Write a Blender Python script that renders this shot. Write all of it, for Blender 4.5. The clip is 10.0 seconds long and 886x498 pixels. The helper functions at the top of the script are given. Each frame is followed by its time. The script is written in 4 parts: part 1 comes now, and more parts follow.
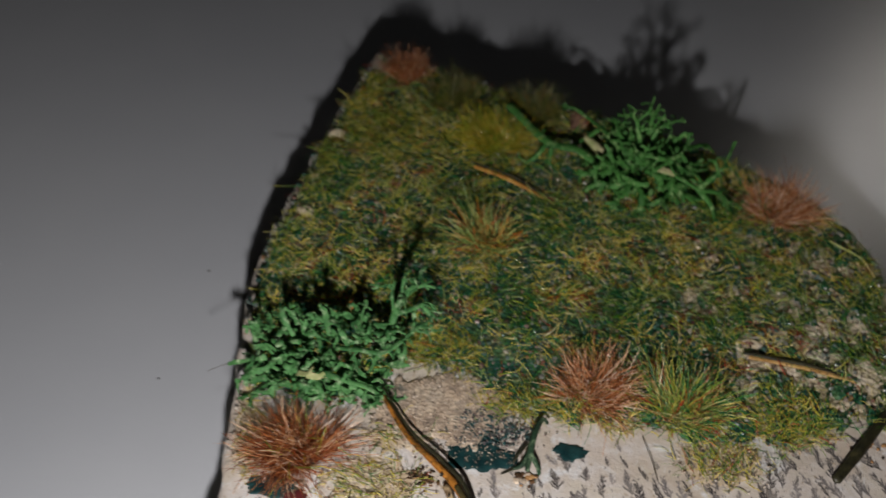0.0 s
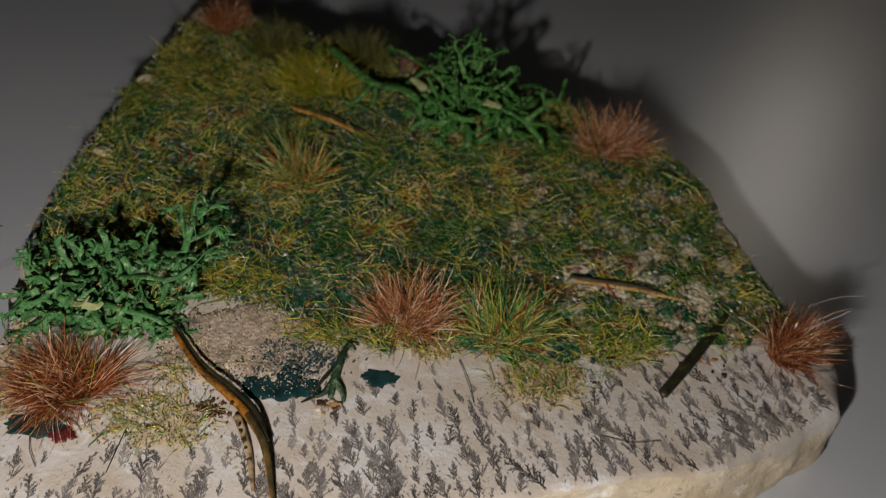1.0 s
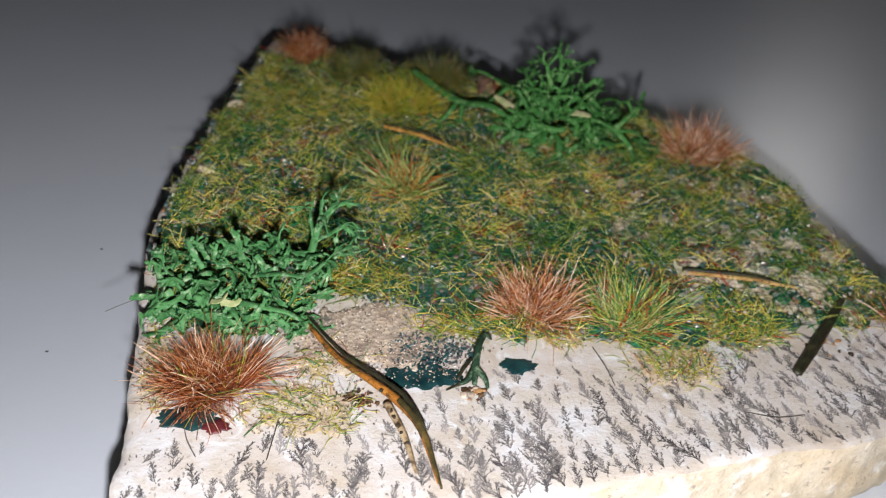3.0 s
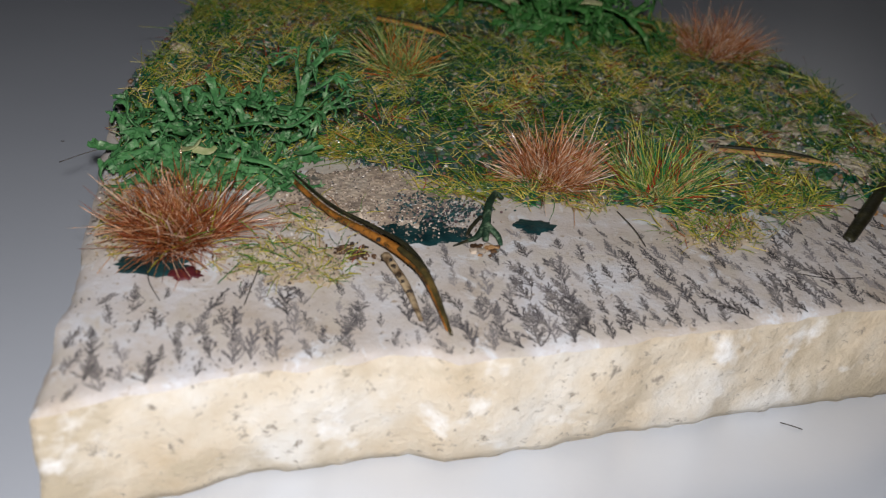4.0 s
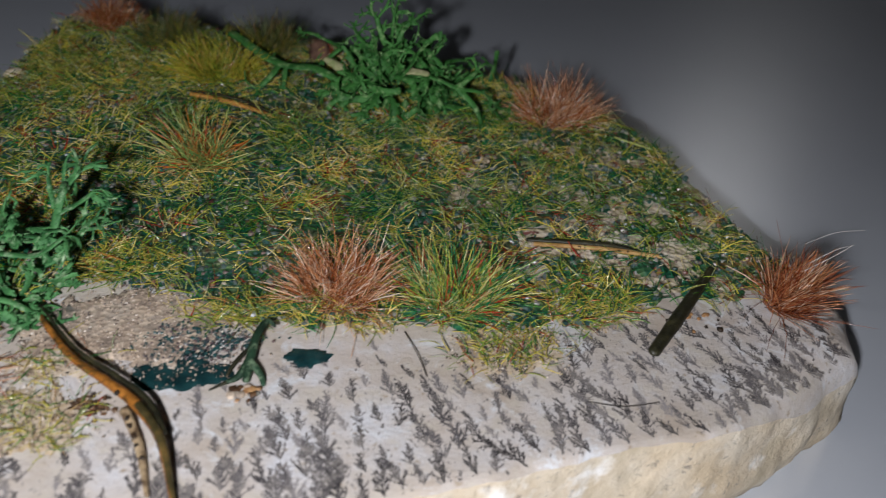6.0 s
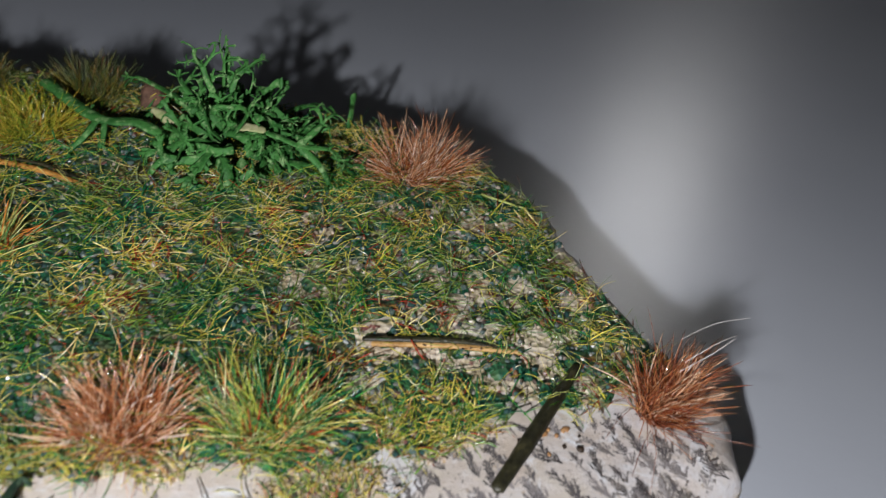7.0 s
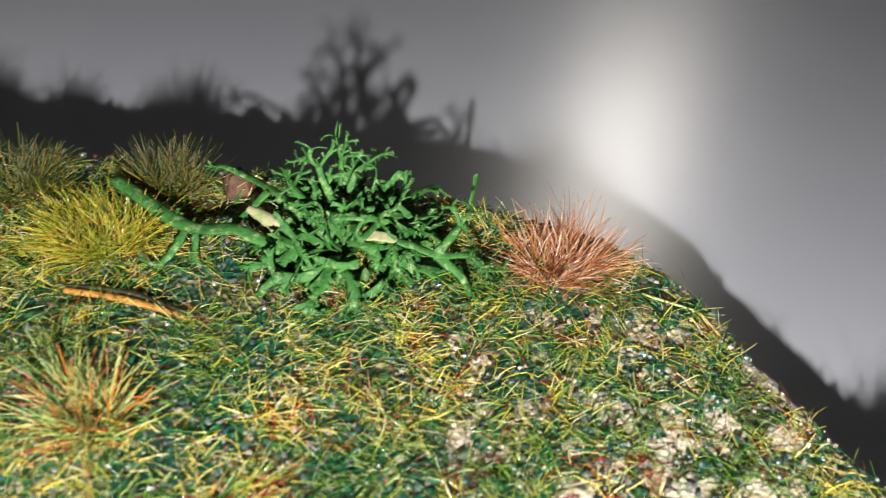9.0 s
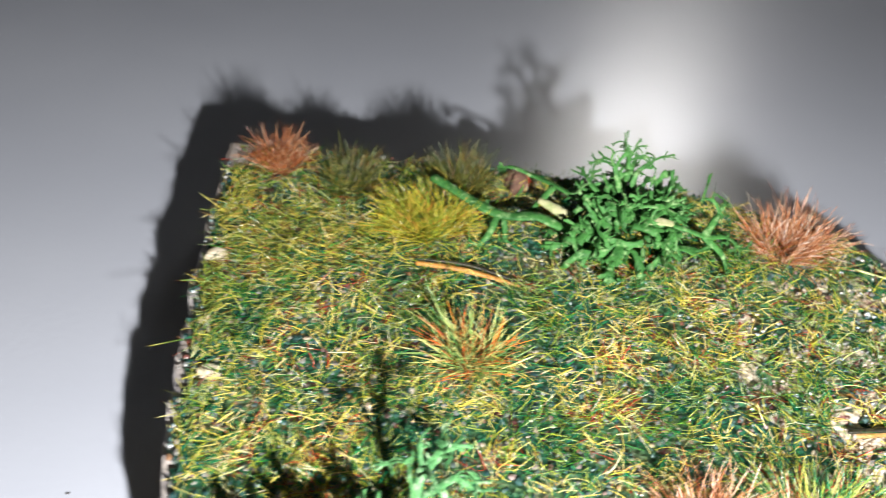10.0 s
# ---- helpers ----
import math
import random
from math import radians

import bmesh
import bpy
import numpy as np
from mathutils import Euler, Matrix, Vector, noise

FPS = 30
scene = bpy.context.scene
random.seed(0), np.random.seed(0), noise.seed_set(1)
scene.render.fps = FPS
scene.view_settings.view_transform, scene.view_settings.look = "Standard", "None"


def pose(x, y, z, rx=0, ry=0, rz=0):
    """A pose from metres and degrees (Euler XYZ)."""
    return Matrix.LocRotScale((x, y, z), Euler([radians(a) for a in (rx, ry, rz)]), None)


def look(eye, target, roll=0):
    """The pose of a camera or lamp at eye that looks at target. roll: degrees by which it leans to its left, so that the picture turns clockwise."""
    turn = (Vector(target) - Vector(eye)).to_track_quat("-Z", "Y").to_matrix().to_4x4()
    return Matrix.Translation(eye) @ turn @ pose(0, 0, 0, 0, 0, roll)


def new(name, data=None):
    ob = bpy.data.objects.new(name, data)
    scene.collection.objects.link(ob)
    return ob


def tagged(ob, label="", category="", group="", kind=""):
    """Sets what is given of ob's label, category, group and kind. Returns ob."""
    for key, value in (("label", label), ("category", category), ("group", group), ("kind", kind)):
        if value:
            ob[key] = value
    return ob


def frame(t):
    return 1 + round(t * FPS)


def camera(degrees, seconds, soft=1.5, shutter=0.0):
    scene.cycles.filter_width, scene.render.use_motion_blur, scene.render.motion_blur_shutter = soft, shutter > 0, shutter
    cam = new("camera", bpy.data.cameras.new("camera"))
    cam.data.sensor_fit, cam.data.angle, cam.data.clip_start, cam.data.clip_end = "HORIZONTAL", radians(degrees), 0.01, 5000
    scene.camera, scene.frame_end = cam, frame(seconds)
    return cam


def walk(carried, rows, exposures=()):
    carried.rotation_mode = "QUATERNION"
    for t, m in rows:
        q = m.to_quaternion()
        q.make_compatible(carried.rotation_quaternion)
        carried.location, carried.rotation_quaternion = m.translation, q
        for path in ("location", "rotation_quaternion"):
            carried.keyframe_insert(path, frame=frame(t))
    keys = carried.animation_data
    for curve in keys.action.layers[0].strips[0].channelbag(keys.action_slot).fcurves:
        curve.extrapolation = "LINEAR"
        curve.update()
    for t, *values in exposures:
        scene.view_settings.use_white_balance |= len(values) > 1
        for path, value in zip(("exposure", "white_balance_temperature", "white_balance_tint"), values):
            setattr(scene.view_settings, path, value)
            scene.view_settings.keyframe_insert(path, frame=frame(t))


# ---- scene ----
cam = camera(50.0, 10.0, soft=1.1, shutter=0.22)
cam.data.dof.use_dof = True
cam.data.dof.focus_distance = 0.099
cam.data.dof.aperture_fstop = 42.0
METRES, EYE, TILT, LEAN, TURN = 0.23, 0.1123, -46.0, -4.5, 0.0
ROWS = [
    (0.0, 0.0, 0.0, 0.0, -0.0, 0.0, -0.0),
    (0.5, 0.0336, 0.0734, -0.0464, -4.05, 2.23, 1.46),
    (1.0, 0.0574, 0.0381, -0.0724, -5.28, 3.13, 2.31),
    (1.5, 0.0319, -0.0016, -0.0881, -5.35, 4.12, 2.78),
    (2.0, 0.0272, 0.0016, -0.0902, -5.49, 4.58, 3.3),
    (3.5, -0.0377, 0.0892, -0.1497, -6.73, 9.75, 5.09),
    (4.0, -0.0278, 0.1199, -0.1902, -7.16, 10.68, 5.14),
    (4.5, -0.0193, 0.1073, -0.1851, -7.45, 11.55, 5.69),
    (5.0, -0.0037, 0.1046, -0.1659, -7.53, 10.81, 6.28),
    (6.5, 0.0958, 0.1501, -0.1129, -10.37, 8.57, 8.07),
    (7.0, 0.13, 0.1741, -0.0802, -11.48, 7.37, 9.33),
    (7.5, 0.1489, 0.2037, -0.0471, -11.81, 6.6, 10.71),
    (8.0, 0.1343, 0.2484, -0.0133, -12.14, 5.42, 11.41),
    (8.5, 0.1208, 0.2619, 0.0175, -12.59, 4.08, 12.1),
    (9.0, 0.0747, 0.2501, 0.0161, -13.65, 3.83, 12.17),
    (9.5, 0.0047, 0.2226, 0.018, -14.6, 3.76, 12.27),
    (10.0, -0.0903, 0.185, 0.025, -14.12, 4.37, 12.04),
]
EXPOSURES = [(0.0, -0.5, 6900, 10), (0.5, -0.65, 7500, 10), (1.0, -0.9, 7300, 10), (1.5, -0.1, 6600, 10), (2.0, 0.32, 6350, 10), (3.5, -0.02, 6400, 10), (4.0, -0.8, 6400, 10), (4.5, -1.15, 6400, 10), (5.0, -1.08, 6350, 10), (6.5, 0.0, 6150, 10), (7.0, 0.35, 6250, 10), (7.5, 0.97, 6350, 10), (8.0, 1.4, 6600, 10), (8.5, 1.48, 6700, 10), (9.0, 1.54, 6750, 10), (9.5, 1.7, 6800, 10), (10.0, 1.85, 6450, 10)]
walk(cam, [(t, pose(0, 0, EYE, TILT, LEAN, TURN) @ pose(METRES * x, METRES * y, METRES * z, 90 + pitch, roll, yaw)) for t, x, y, z, yaw, pitch, roll in ROWS], EXPOSURES)

# ---- world and lamps ----
MM = 0.001
world = bpy.data.worlds.new("dim_room")
world.use_nodes = True
world.node_tree.nodes["Background"].inputs[0].default_value = (0.75, 0.85, 1.0, 1)
world.node_tree.nodes["Background"].inputs[1].default_value = 0.001
scene.world = world


def lamp(name, kind, place, energy, colour, size, target=None):
    data = bpy.data.lights.new(name, kind)
    data.energy, data.color = energy, colour
    if kind == "AREA":
        data.shape, data.size, data.size_y = "RECTANGLE", size[0], size[1]
    else:
        data.shadow_soft_size = size
    ob = new(name, data)
    ob.matrix_world = look(place, target) if target else pose(*place)
    return ob


# the torch beside the lens, and a desk lamp beyond the far corner of the slab
lamp("torch", "POINT", (-0.001, -0.022, 0.075), 0.82, (1.0, 0.965, 0.975), 0.0022)
lamp("desk_lamp", "AREA", (0.60, 0.905, 0.62), 0.185, (1.0, 0.96, 0.92), (0.13, 0.28), (0.10, 0.14, 0.0))


# ---- materials ----
class Mat:
    """A principled material with short-hand for its nodes, in world metres."""

    def __init__(self, name, rough=0.6, spec=0.4):
        self.m = bpy.data.materials.new(name)
        self.m.use_nodes = True
        self.t = self.m.node_tree
        self.b = self.t.nodes["Principled BSDF"]
        self.b.inputs["Roughness"].default_value = rough
        self.b.inputs["Specular IOR Level"].default_value = spec
        self.geo = self.t.nodes.new("ShaderNodeNewGeometry")
        self.pos = self.geo.outputs["Position"]

    def put(self, sock, value):
        if isinstance(value, bpy.types.NodeSocket):
            self.t.links.new(value, sock)
        else:
            sock.default_value = value

    def noise(self, size, detail=4.0, rough=0.55, warp=0.0, shift=0.0):
        n = self.t.nodes.new("ShaderNodeTexNoise")
        n.inputs["Scale"].default_value = 1.0 / size
        n.inputs["Detail"].default_value = detail
        n.inputs["Roughness"].default_value = rough
        n.inputs["Distortion"].default_value = warp
        if shift:
            v = self.t.nodes.new("ShaderNodeVectorMath")
            v.operation = "ADD"
            self.put(v.inputs[0], self.pos)
            v.inputs[1].default_value = (shift, shift * 0.7, shift * 1.3)
            self.put(n.inputs["Vector"], v.outputs[0])
        else:
            self.put(n.inputs["Vector"], self.pos)
        return n.outputs["Fac"]

    def cells(self, size, feature="F1", out="Distance"):
        n = self.t.nodes.new("ShaderNodeTexVoronoi")
        n.feature = feature
        n.inputs["Scale"].default_value = 1.0 / size
        self.put(n.inputs["Vector"], self.pos)
        return n.outputs[out]

    def ramp(self, fac, stops, hard=False):
        n = self.t.nodes.new("ShaderNodeValToRGB")
        el = n.color_ramp.elements
        if hard:
            n.color_ramp.interpolation = "CONSTANT"
        while len(el) < len(stops):
            el.new(0.5)
        for e, (p, c) in zip(el, stops):
            e.position = p
            e.color = (*c, 1) if len(c) == 3 else c
        self.put(n.inputs[0], fac)
        return n.outputs[0]

    def level(self, fac, lo, hi):
        return self.ramp(fac, [(lo, (0, 0, 0)), (hi, (1, 1, 1))])

    def mix(self, fac, a, b, how="MIX"):
        n = self.t.nodes.new("ShaderNodeMix")
        n.data_type, n.blend_type = "RGBA", how
        self.put(n.inputs[0], fac)
        self.put(n.inputs[6], a if isinstance(a, bpy.types.NodeSocket) else (*a, 1))
        self.put(n.inputs[7], b if isinstance(b, bpy.types.NodeSocket) else (*b, 1))
        return n.outputs[2]

    def colour(self, c):
        self.put(self.b.inputs["Base Color"], c if isinstance(c, bpy.types.NodeSocket) else (*c, 1))
        return self

    def bump(self, height, depth, strength=1.0):
        n = self.t.nodes.new("ShaderNodeBump")
        n.inputs["Strength"].default_value = strength
        n.inputs["Distance"].default_value = depth
        self.put(n.inputs["Height"], height)
        if self.b.inputs["Normal"].is_linked:
            self.put(n.inputs["Normal"], self.b.inputs["Normal"].links[0].from_socket)
        self.put(self.b.inputs["Normal"], n.outputs[0])
        return self


def table_material():
    m = Mat("white_laminate", 0.29, 0.9)
    m.colour(m.mix(m.level(m.noise(0.05, 3), 0.35, 0.7), (0.58, 0.62, 0.68), (0.63, 0.67, 0.725)))
    m.b.inputs["Coat Weight"].default_value = 1.0
    m.b.inputs["Coat Roughness"].default_value = 0.255
    m.b.inputs["Coat IOR"].default_value = 2.4
    m.bump(m.noise(0.0011, 2, 0.5), 0.00006, 0.30)
    m.bump(m.noise(0.006, 2, 0.5), 0.0001, 0.05)
    return m.m


def stone_material():
    m = Mat("lithographic_limestone", 0.62, 0.35)
    base = m.ramp(m.noise(0.009, 6, 0.65), [(0.34, (0.49, 0.42, 0.345)), (0.5, (0.575, 0.53, 0.49)), (0.64, (0.63, 0.63, 0.645))])
    base = m.mix(m.level(m.noise(0.0035, 5, 0.65, 0.6, 0.3), 0.5, 0.72), base, (0.55, 0.50, 0.42))
    base = m.mix(m.level(m.noise(0.0008, 3, 0.6, 0, 0.8), 0.62, 0.72), base, (0.40, 0.33, 0.25))
    base = m.mix(m.level(m.noise(0.0045, 5, 0.7, 0.8, 1.9), 0.56, 0.66), base, (0.67, 0.68, 0.69))
    m.colour(base)
    m.bump(m.noise(0.002, 6, 0.7), 0.0004, 0.35)
    m.bump(m.noise(0.0004, 4, 0.65), 0.00012, 0.6)
    return m.m


def face_material():
    m = Mat("broken_limestone", 0.7, 0.3)
    base = m.ramp(m.noise(0.009, 5, 0.6), [(0.32, (0.58, 0.47, 0.32)), (0.5, (0.69, 0.61, 0.48)), (0.68, (0.78, 0.75, 0.68))])
    base = m.mix(m.level(m.noise(0.0012, 5, 0.7, 0.4, 0.5), 0.58, 0.68), base, (0.30, 0.26, 0.21))
    base = m.mix(m.level(m.noise(0.016, 5, 0.6, 0.5, 2.6), 0.50, 0.62), base, (0.52, 0.44, 0.31))
    base = m.mix(m.level(m.noise(0.006, 4, 0.6, 0, 1.5), 0.58, 0.70), base, (0.86, 0.84, 0.79))
    m.colour(base)
    m.bump(m.noise(0.0025, 6, 0.65), 0.0007, 0.6)
    m.bump(m.noise(0.0005, 3, 0.6), 0.00015, 0.6)
    return m.m


def fibre_material(name, stops, patch=None, rough=0.20, spec=0.85):
    m = Mat(name, rough, spec)
    pick = m.geo.outputs["Random Per Island"]
    if patch:
        drift = m.t.nodes.new("ShaderNodeMath")
        drift.operation = "MULTIPLY_ADD"
        m.put(drift.inputs[0], m.noise(0.0045, 2, 0.5, 0, 2.3))
        drift.inputs[1].default_value = 1.3
        drift.inputs[2].default_value = -0.65
        both = m.t.nodes.new("ShaderNodeMath")
        both.operation, both.use_clamp = "ADD", True
        m.put(both.inputs[0], pick)
        m.put(both.inputs[1], drift.outputs[0])
        pick = both.outputs[0]
    c = m.ramp(pick, stops)
    if patch:
        c = m.mix(m.level(m.noise(patch[0], 2, 0.5), 0.42, 0.62), c, patch[1], "MULTIPLY")
    m.colour(c)
    m.b.inputs["Subsurface Weight"].default_value = 0.0
    return m.m


def scatter_material():
    m = Mat("painted_scatter", 0.5, 0.5)
    c = m.ramp(m.noise(0.005, 5, 0.65), [(0.30, (0.006, 0.040, 0.030)), (0.46, (0.014, 0.100, 0.050)), (0.57, (0.060, 0.12, 0.045)), (0.70, (0.34, 0.30, 0.20))])
    c = m.mix(m.level(m.noise(0.003, 3, 0.6, 0.4, 3.1), 0.60, 0.68), c, (0.085, 0.022, 0.020))
    c = m.mix(m.level(m.noise(0.0035, 3, 0.6, 0.4, 5.7), 0.61, 0.69), c, (0.22, 0.12, 0.03))
    g = m.ramp(m.cells(0.0007, "F1", "Color"), [(0.2, (0.35, 0.45, 0.42)), (0.6, (1.0, 1.0, 1.0)), (0.9, (1.7, 1.6, 1.5))])
    m.colour(m.mix(1.0, c, g, "MULTIPLY"))
    m.bump(m.cells(0.0007), 0.0004, 0.8)
    return m.m


def sand_material():
    m = Mat("glued_sand", 0.6, 0.45)
    c = m.ramp(m.noise(0.004, 5, 0.65), [(0.3, (0.26, 0.20, 0.15)), (0.5, (0.47, 0.38, 0.29)), (0.7, (0.66, 0.58, 0.47))])
    c = m.mix(m.level(m.noise(0.0055, 4, 0.6, 0, 0.9), 0.56, 0.66), c, (0.035, 0.075, 0.075))
    g = m.ramp(m.cells(0.0006, "F1", "Color"), [(0.2, (0.72, 0.72, 0.74)), (0.9, (1.2, 1.18, 1.15))])
    m.colour(m.mix(1.0, c, g, "MULTIPLY"))
    m.bump(m.cells(0.0006), 0.0003, 0.5)
    return m.m


def lichen_material(name, dark, light, tip):
    m = Mat(name, 0.58, 0.32)
    c = m.ramp(m.noise(0.0026, 6, 0.7), [(0.34, dark), (0.6, light)])
    c = m.mix(m.level(m.noise(0.0011, 4, 0.65, 0, 0.4), 0.54, 0.70), c, tip)
    c = m.mix(m.level(m.noise(0.00035, 3, 0.6, 0, 0.7), 0.58, 0.70), c, dark)
    m.colour(c)
    m.bump(m.noise(0.0009, 5, 0.7), 0.0003, 0.6)
    m.bump(m.noise(0.00025, 3, 0.6), 0.0001, 0.5)
    return m.m


def twig_material(name, stops, size=0.0022):
    m = Mat(name, 0.42, 0.45)
    m.colour(m.mix(m.level(m.noise(0.0005, 3, 0.6, 0, 0.6), 0.58, 0.68), m.ramp(m.noise(size, 6, 0.75, 0.2), stops), stops[0][1]))
    m.bump(m.noise(0.0006, 4, 0.6), 0.0002, 0.7)
    return m.m


def plain(name, a, b, size, rough=0.6, depth=0.0001):
    m = Mat(name, rough, 0.4)
    m.colour(m.ramp(m.noise(size, 4, 0.6), [(0.35, a), (0.65, b)]))
    m.bump(m.noise(size * 0.3, 4, 0.6), depth, 0.6)
    return m.m


TABLE = table_material()
STONE = stone_material()
FACE = face_material()
SCATTER = scatter_material()
SAND = sand_material()
GRASS = fibre_material("static_grass", [(0.0, (0.006, 0.12, 0.060)), (0.18, (0.014, 0.22, 0.070)), (0.30, (0.08, 0.28, 0.03)), (0.42, (0.44, 0.46, 0.05)), (0.58, (0.74, 0.58, 0.08)), (0.80, (0.84, 0.70, 0.25)), (0.92, (0.64, 0.62, 0.44)), (0.96, (0.32, 0.13, 0.05)), (0.99, (0.42, 0.05, 0.025))], patch=(0.007, (0.37, 0.60, 0.50)))
YELLOW = fibre_material("yellow_grass", [(0.0, (0.06, 0.18, 0.04)), (0.35, (0.24, 0.29, 0.04)), (0.7, (0.46, 0.42, 0.08)), (0.95, (0.50, 0.36, 0.06)), (0.99, (0.36, 0.10, 0.03))])
BROWN = fibre_material("brown_grass", [(0.0, (0.26, 0.055, 0.014)), (0.28, (0.50, 0.17, 0.055)), (0.62, (0.66, 0.32, 0.15)), (0.88, (0.80, 0.54, 0.35)), (1.0, (0.90, 0.76, 0.60))], rough=0.15, spec=1.0)
# darker red than RUSSET, painting the shade at a tuft's foot into the colour
FOOT_SHADE = fibre_material("red_foot_shade", [(0.0, (0.10, 0.016, 0.006)), (0.5, (0.24, 0.048, 0.016)), (1.0, (0.40, 0.12, 0.05))], rough=0.22)
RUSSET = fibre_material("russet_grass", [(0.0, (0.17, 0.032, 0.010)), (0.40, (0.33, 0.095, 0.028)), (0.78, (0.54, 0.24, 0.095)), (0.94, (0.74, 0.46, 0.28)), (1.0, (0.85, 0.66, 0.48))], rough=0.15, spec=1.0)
GREEN = fibre_material("green_grass", [(0.0, (0.008, 0.14, 0.075)), (0.32, (0.03, 0.25, 0.06)), (0.52, (0.26, 0.40, 0.05)), (0.76, (0.60, 0.56, 0.10)), (0.90, (0.74, 0.70, 0.36)), (0.95, (0.44, 0.05, 0.025)), (1.0, (0.44, 0.05, 0.025))], rough=0.20)
RED = fibre_material("red_grass", [(0.0, (0.26, 0.012, 0.010)), (0.6, (0.48, 0.04, 0.022)), (1.0, (0.60, 0.14, 0.05))], rough=0.22)
EMBER = fibre_material("orange_grass", [(0.0, (0.50, 0.10, 0.02)), (0.5, (0.66, 0.24, 0.04)), (1.0, (0.60, 0.08, 0.03))], rough=0.22)
AUTUMN = fibre_material("autumn_grass", [(0.0, (0.04, 0.22, 0.06)), (0.42, (0.30, 0.44, 0.10)), (0.80, (0.66, 0.64, 0.22)), (0.93, (0.60, 0.30, 0.07)), (1.0, (0.50, 0.06, 0.03))], rough=0.32)
LIME = fibre_material("lime_grass", [(0.0, (0.10, 0.24, 0.04)), (0.35, (0.34, 0.38, 0.03)), (0.75, (0.62, 0.54, 0.06)), (0.95, (0.60, 0.34, 0.05)), (1.0, (0.55, 0.22, 0.04))])
SHINY = fibre_material("shiny_fibre", [(0.0, (0.58, 0.30, 0.17)), (0.5, (0.78, 0.54, 0.40)), (1.0, (0.88, 0.78, 0.68))], rough=0.12, spec=1.0)
OLIVE = fibre_material("olive_grass", [(0.0, (0.03, 0.07, 0.02)), (0.5, (0.10, 0.13, 0.02)), (0.85, (0.24, 0.20, 0.03)), (1.0, (0.25, 0.08, 0.03))], rough=0.4)
LICHEN = lichen_material("green_lichen", (0.015, 0.080, 0.014), (0.058, 0.205, 0.042), (0.26, 0.42, 0.17))
LICHEN_PALE = lichen_material("pale_green_lichen", (0.022, 0.105, 0.030), (0.085, 0.25, 0.080), (0.34, 0.48, 0.28))
CREAM = plain("cut_lichen_stem", (0.26, 0.32, 0.12), (0.52, 0.50, 0.28), 0.0012)
def dendrite_material():
    """Grey-brown mineral, from nearly black to faint, figure by figure."""
    m = Mat("manganese_dendrite", 0.7, 0.35)
    info = m.t.nodes.new("ShaderNodeObjectInfo")
    tone = m.ramp(info.outputs["Random"], [(0.0, (0.055, 0.050, 0.052)), (0.45, (0.13, 0.12, 0.122)), (1.0, (0.36, 0.335, 0.33))])
    m.colour(m.mix(m.level(m.noise(0.0009, 4, 0.65), 0.45, 0.72), tone, (0.36, 0.33, 0.30)))
    return m.m


DENDRITE = dendrite_material()
SPECK = plain("mineral_speck", (0.15, 0.135, 0.13), (0.40, 0.37, 0.34), 0.002, 0.7)
TEAL = plain("teal_paint", (0.004, 0.022, 0.025), (0.014, 0.058, 0.060), 0.002, 0.35, 0.0002)
ORANGE = twig_material("orange_twig", [(0.34, (0.016, 0.012, 0.005)), (0.43, (0.085, 0.044, 0.011)), (0.53, (0.30, 0.115, 0.018)), (0.72, (0.50, 0.21, 0.04))], 0.0016)
AMBER = twig_material("amber_twig", [(0.28, (0.06, 0.035, 0.012)), (0.40, (0.36, 0.16, 0.03)), (0.60, (0.58, 0.28, 0.06)), (0.75, (0.66, 0.40, 0.14))], 0.0018)
OLIVE_BARK = twig_material("olive_bark", [(0.30, (0.018, 0.015, 0.007)), (0.5, (0.055, 0.044, 0.015)), (0.7, (0.16, 0.10, 0.028))])
# bark of the stick; also colours the strips that paint the twigs' shadow
BARK_AND_SHADE = twig_material("bark_and_shade", [(0.30, (0.008, 0.008, 0.005)), (0.55, (0.026, 0.025, 0.012)), (0.75, (0.085, 0.075, 0.03))])
SPRIG = lichen_material("dull_green_sprig", (0.007, 0.018, 0.010), (0.024, 0.070, 0.035), (0.16, 0.24, 0.14))
RUST = plain("rusty_crumb", (0.18, 0.08, 0.03), (0.42, 0.24, 0.10), 0.001)
BLACK = plain("black_flake", (0.012, 0.010, 0.008), (0.05, 0.03, 0.015), 0.001)
UMBER = plain("umber_flake", (0.035, 0.018, 0.008), (0.13, 0.065, 0.025), 0.001)
PALE = plain("pale_shoot", (0.10, 0.06, 0.03), (0.55, 0.42, 0.25), 0.0016)
CLEAR = plain("pale_nylon_hair", (0.60, 0.55, 0.52), (0.80, 0.78, 0.76), 0.003, 0.2)
BROWN_CLUMP = plain("brown_clump", (0.05, 0.025, 0.015), (0.20, 0.11, 0.07), 0.002, 0.8, 0.0004)
HAIR = plain("dark_hair", (0.02, 0.018, 0.016), (0.06, 0.05, 0.04), 0.003, 0.35)
PEBBLE = plain("cream_pebble", (0.45, 0.36, 0.18), (0.70, 0.62, 0.46), 0.002)
GLUE = plain("dull_glue", (0.10, 0.08, 0.05), (0.20, 0.13, 0.08), 0.002, 0.5)
WALL = plain("wall_paint", (0.30, 0.31, 0.33), (0.34, 0.35, 0.37), 0.6, 0.8, 0.0005)
FLOOR = plain("floor_boards", (0.10, 0.08, 0.06), (0.16, 0.12, 0.09), 0.3, 0.6, 0.0005)
METAL = plain("grey_steel", (0.30, 0.30, 0.31), (0.36, 0.36, 0.37), 0.1, 0.35)


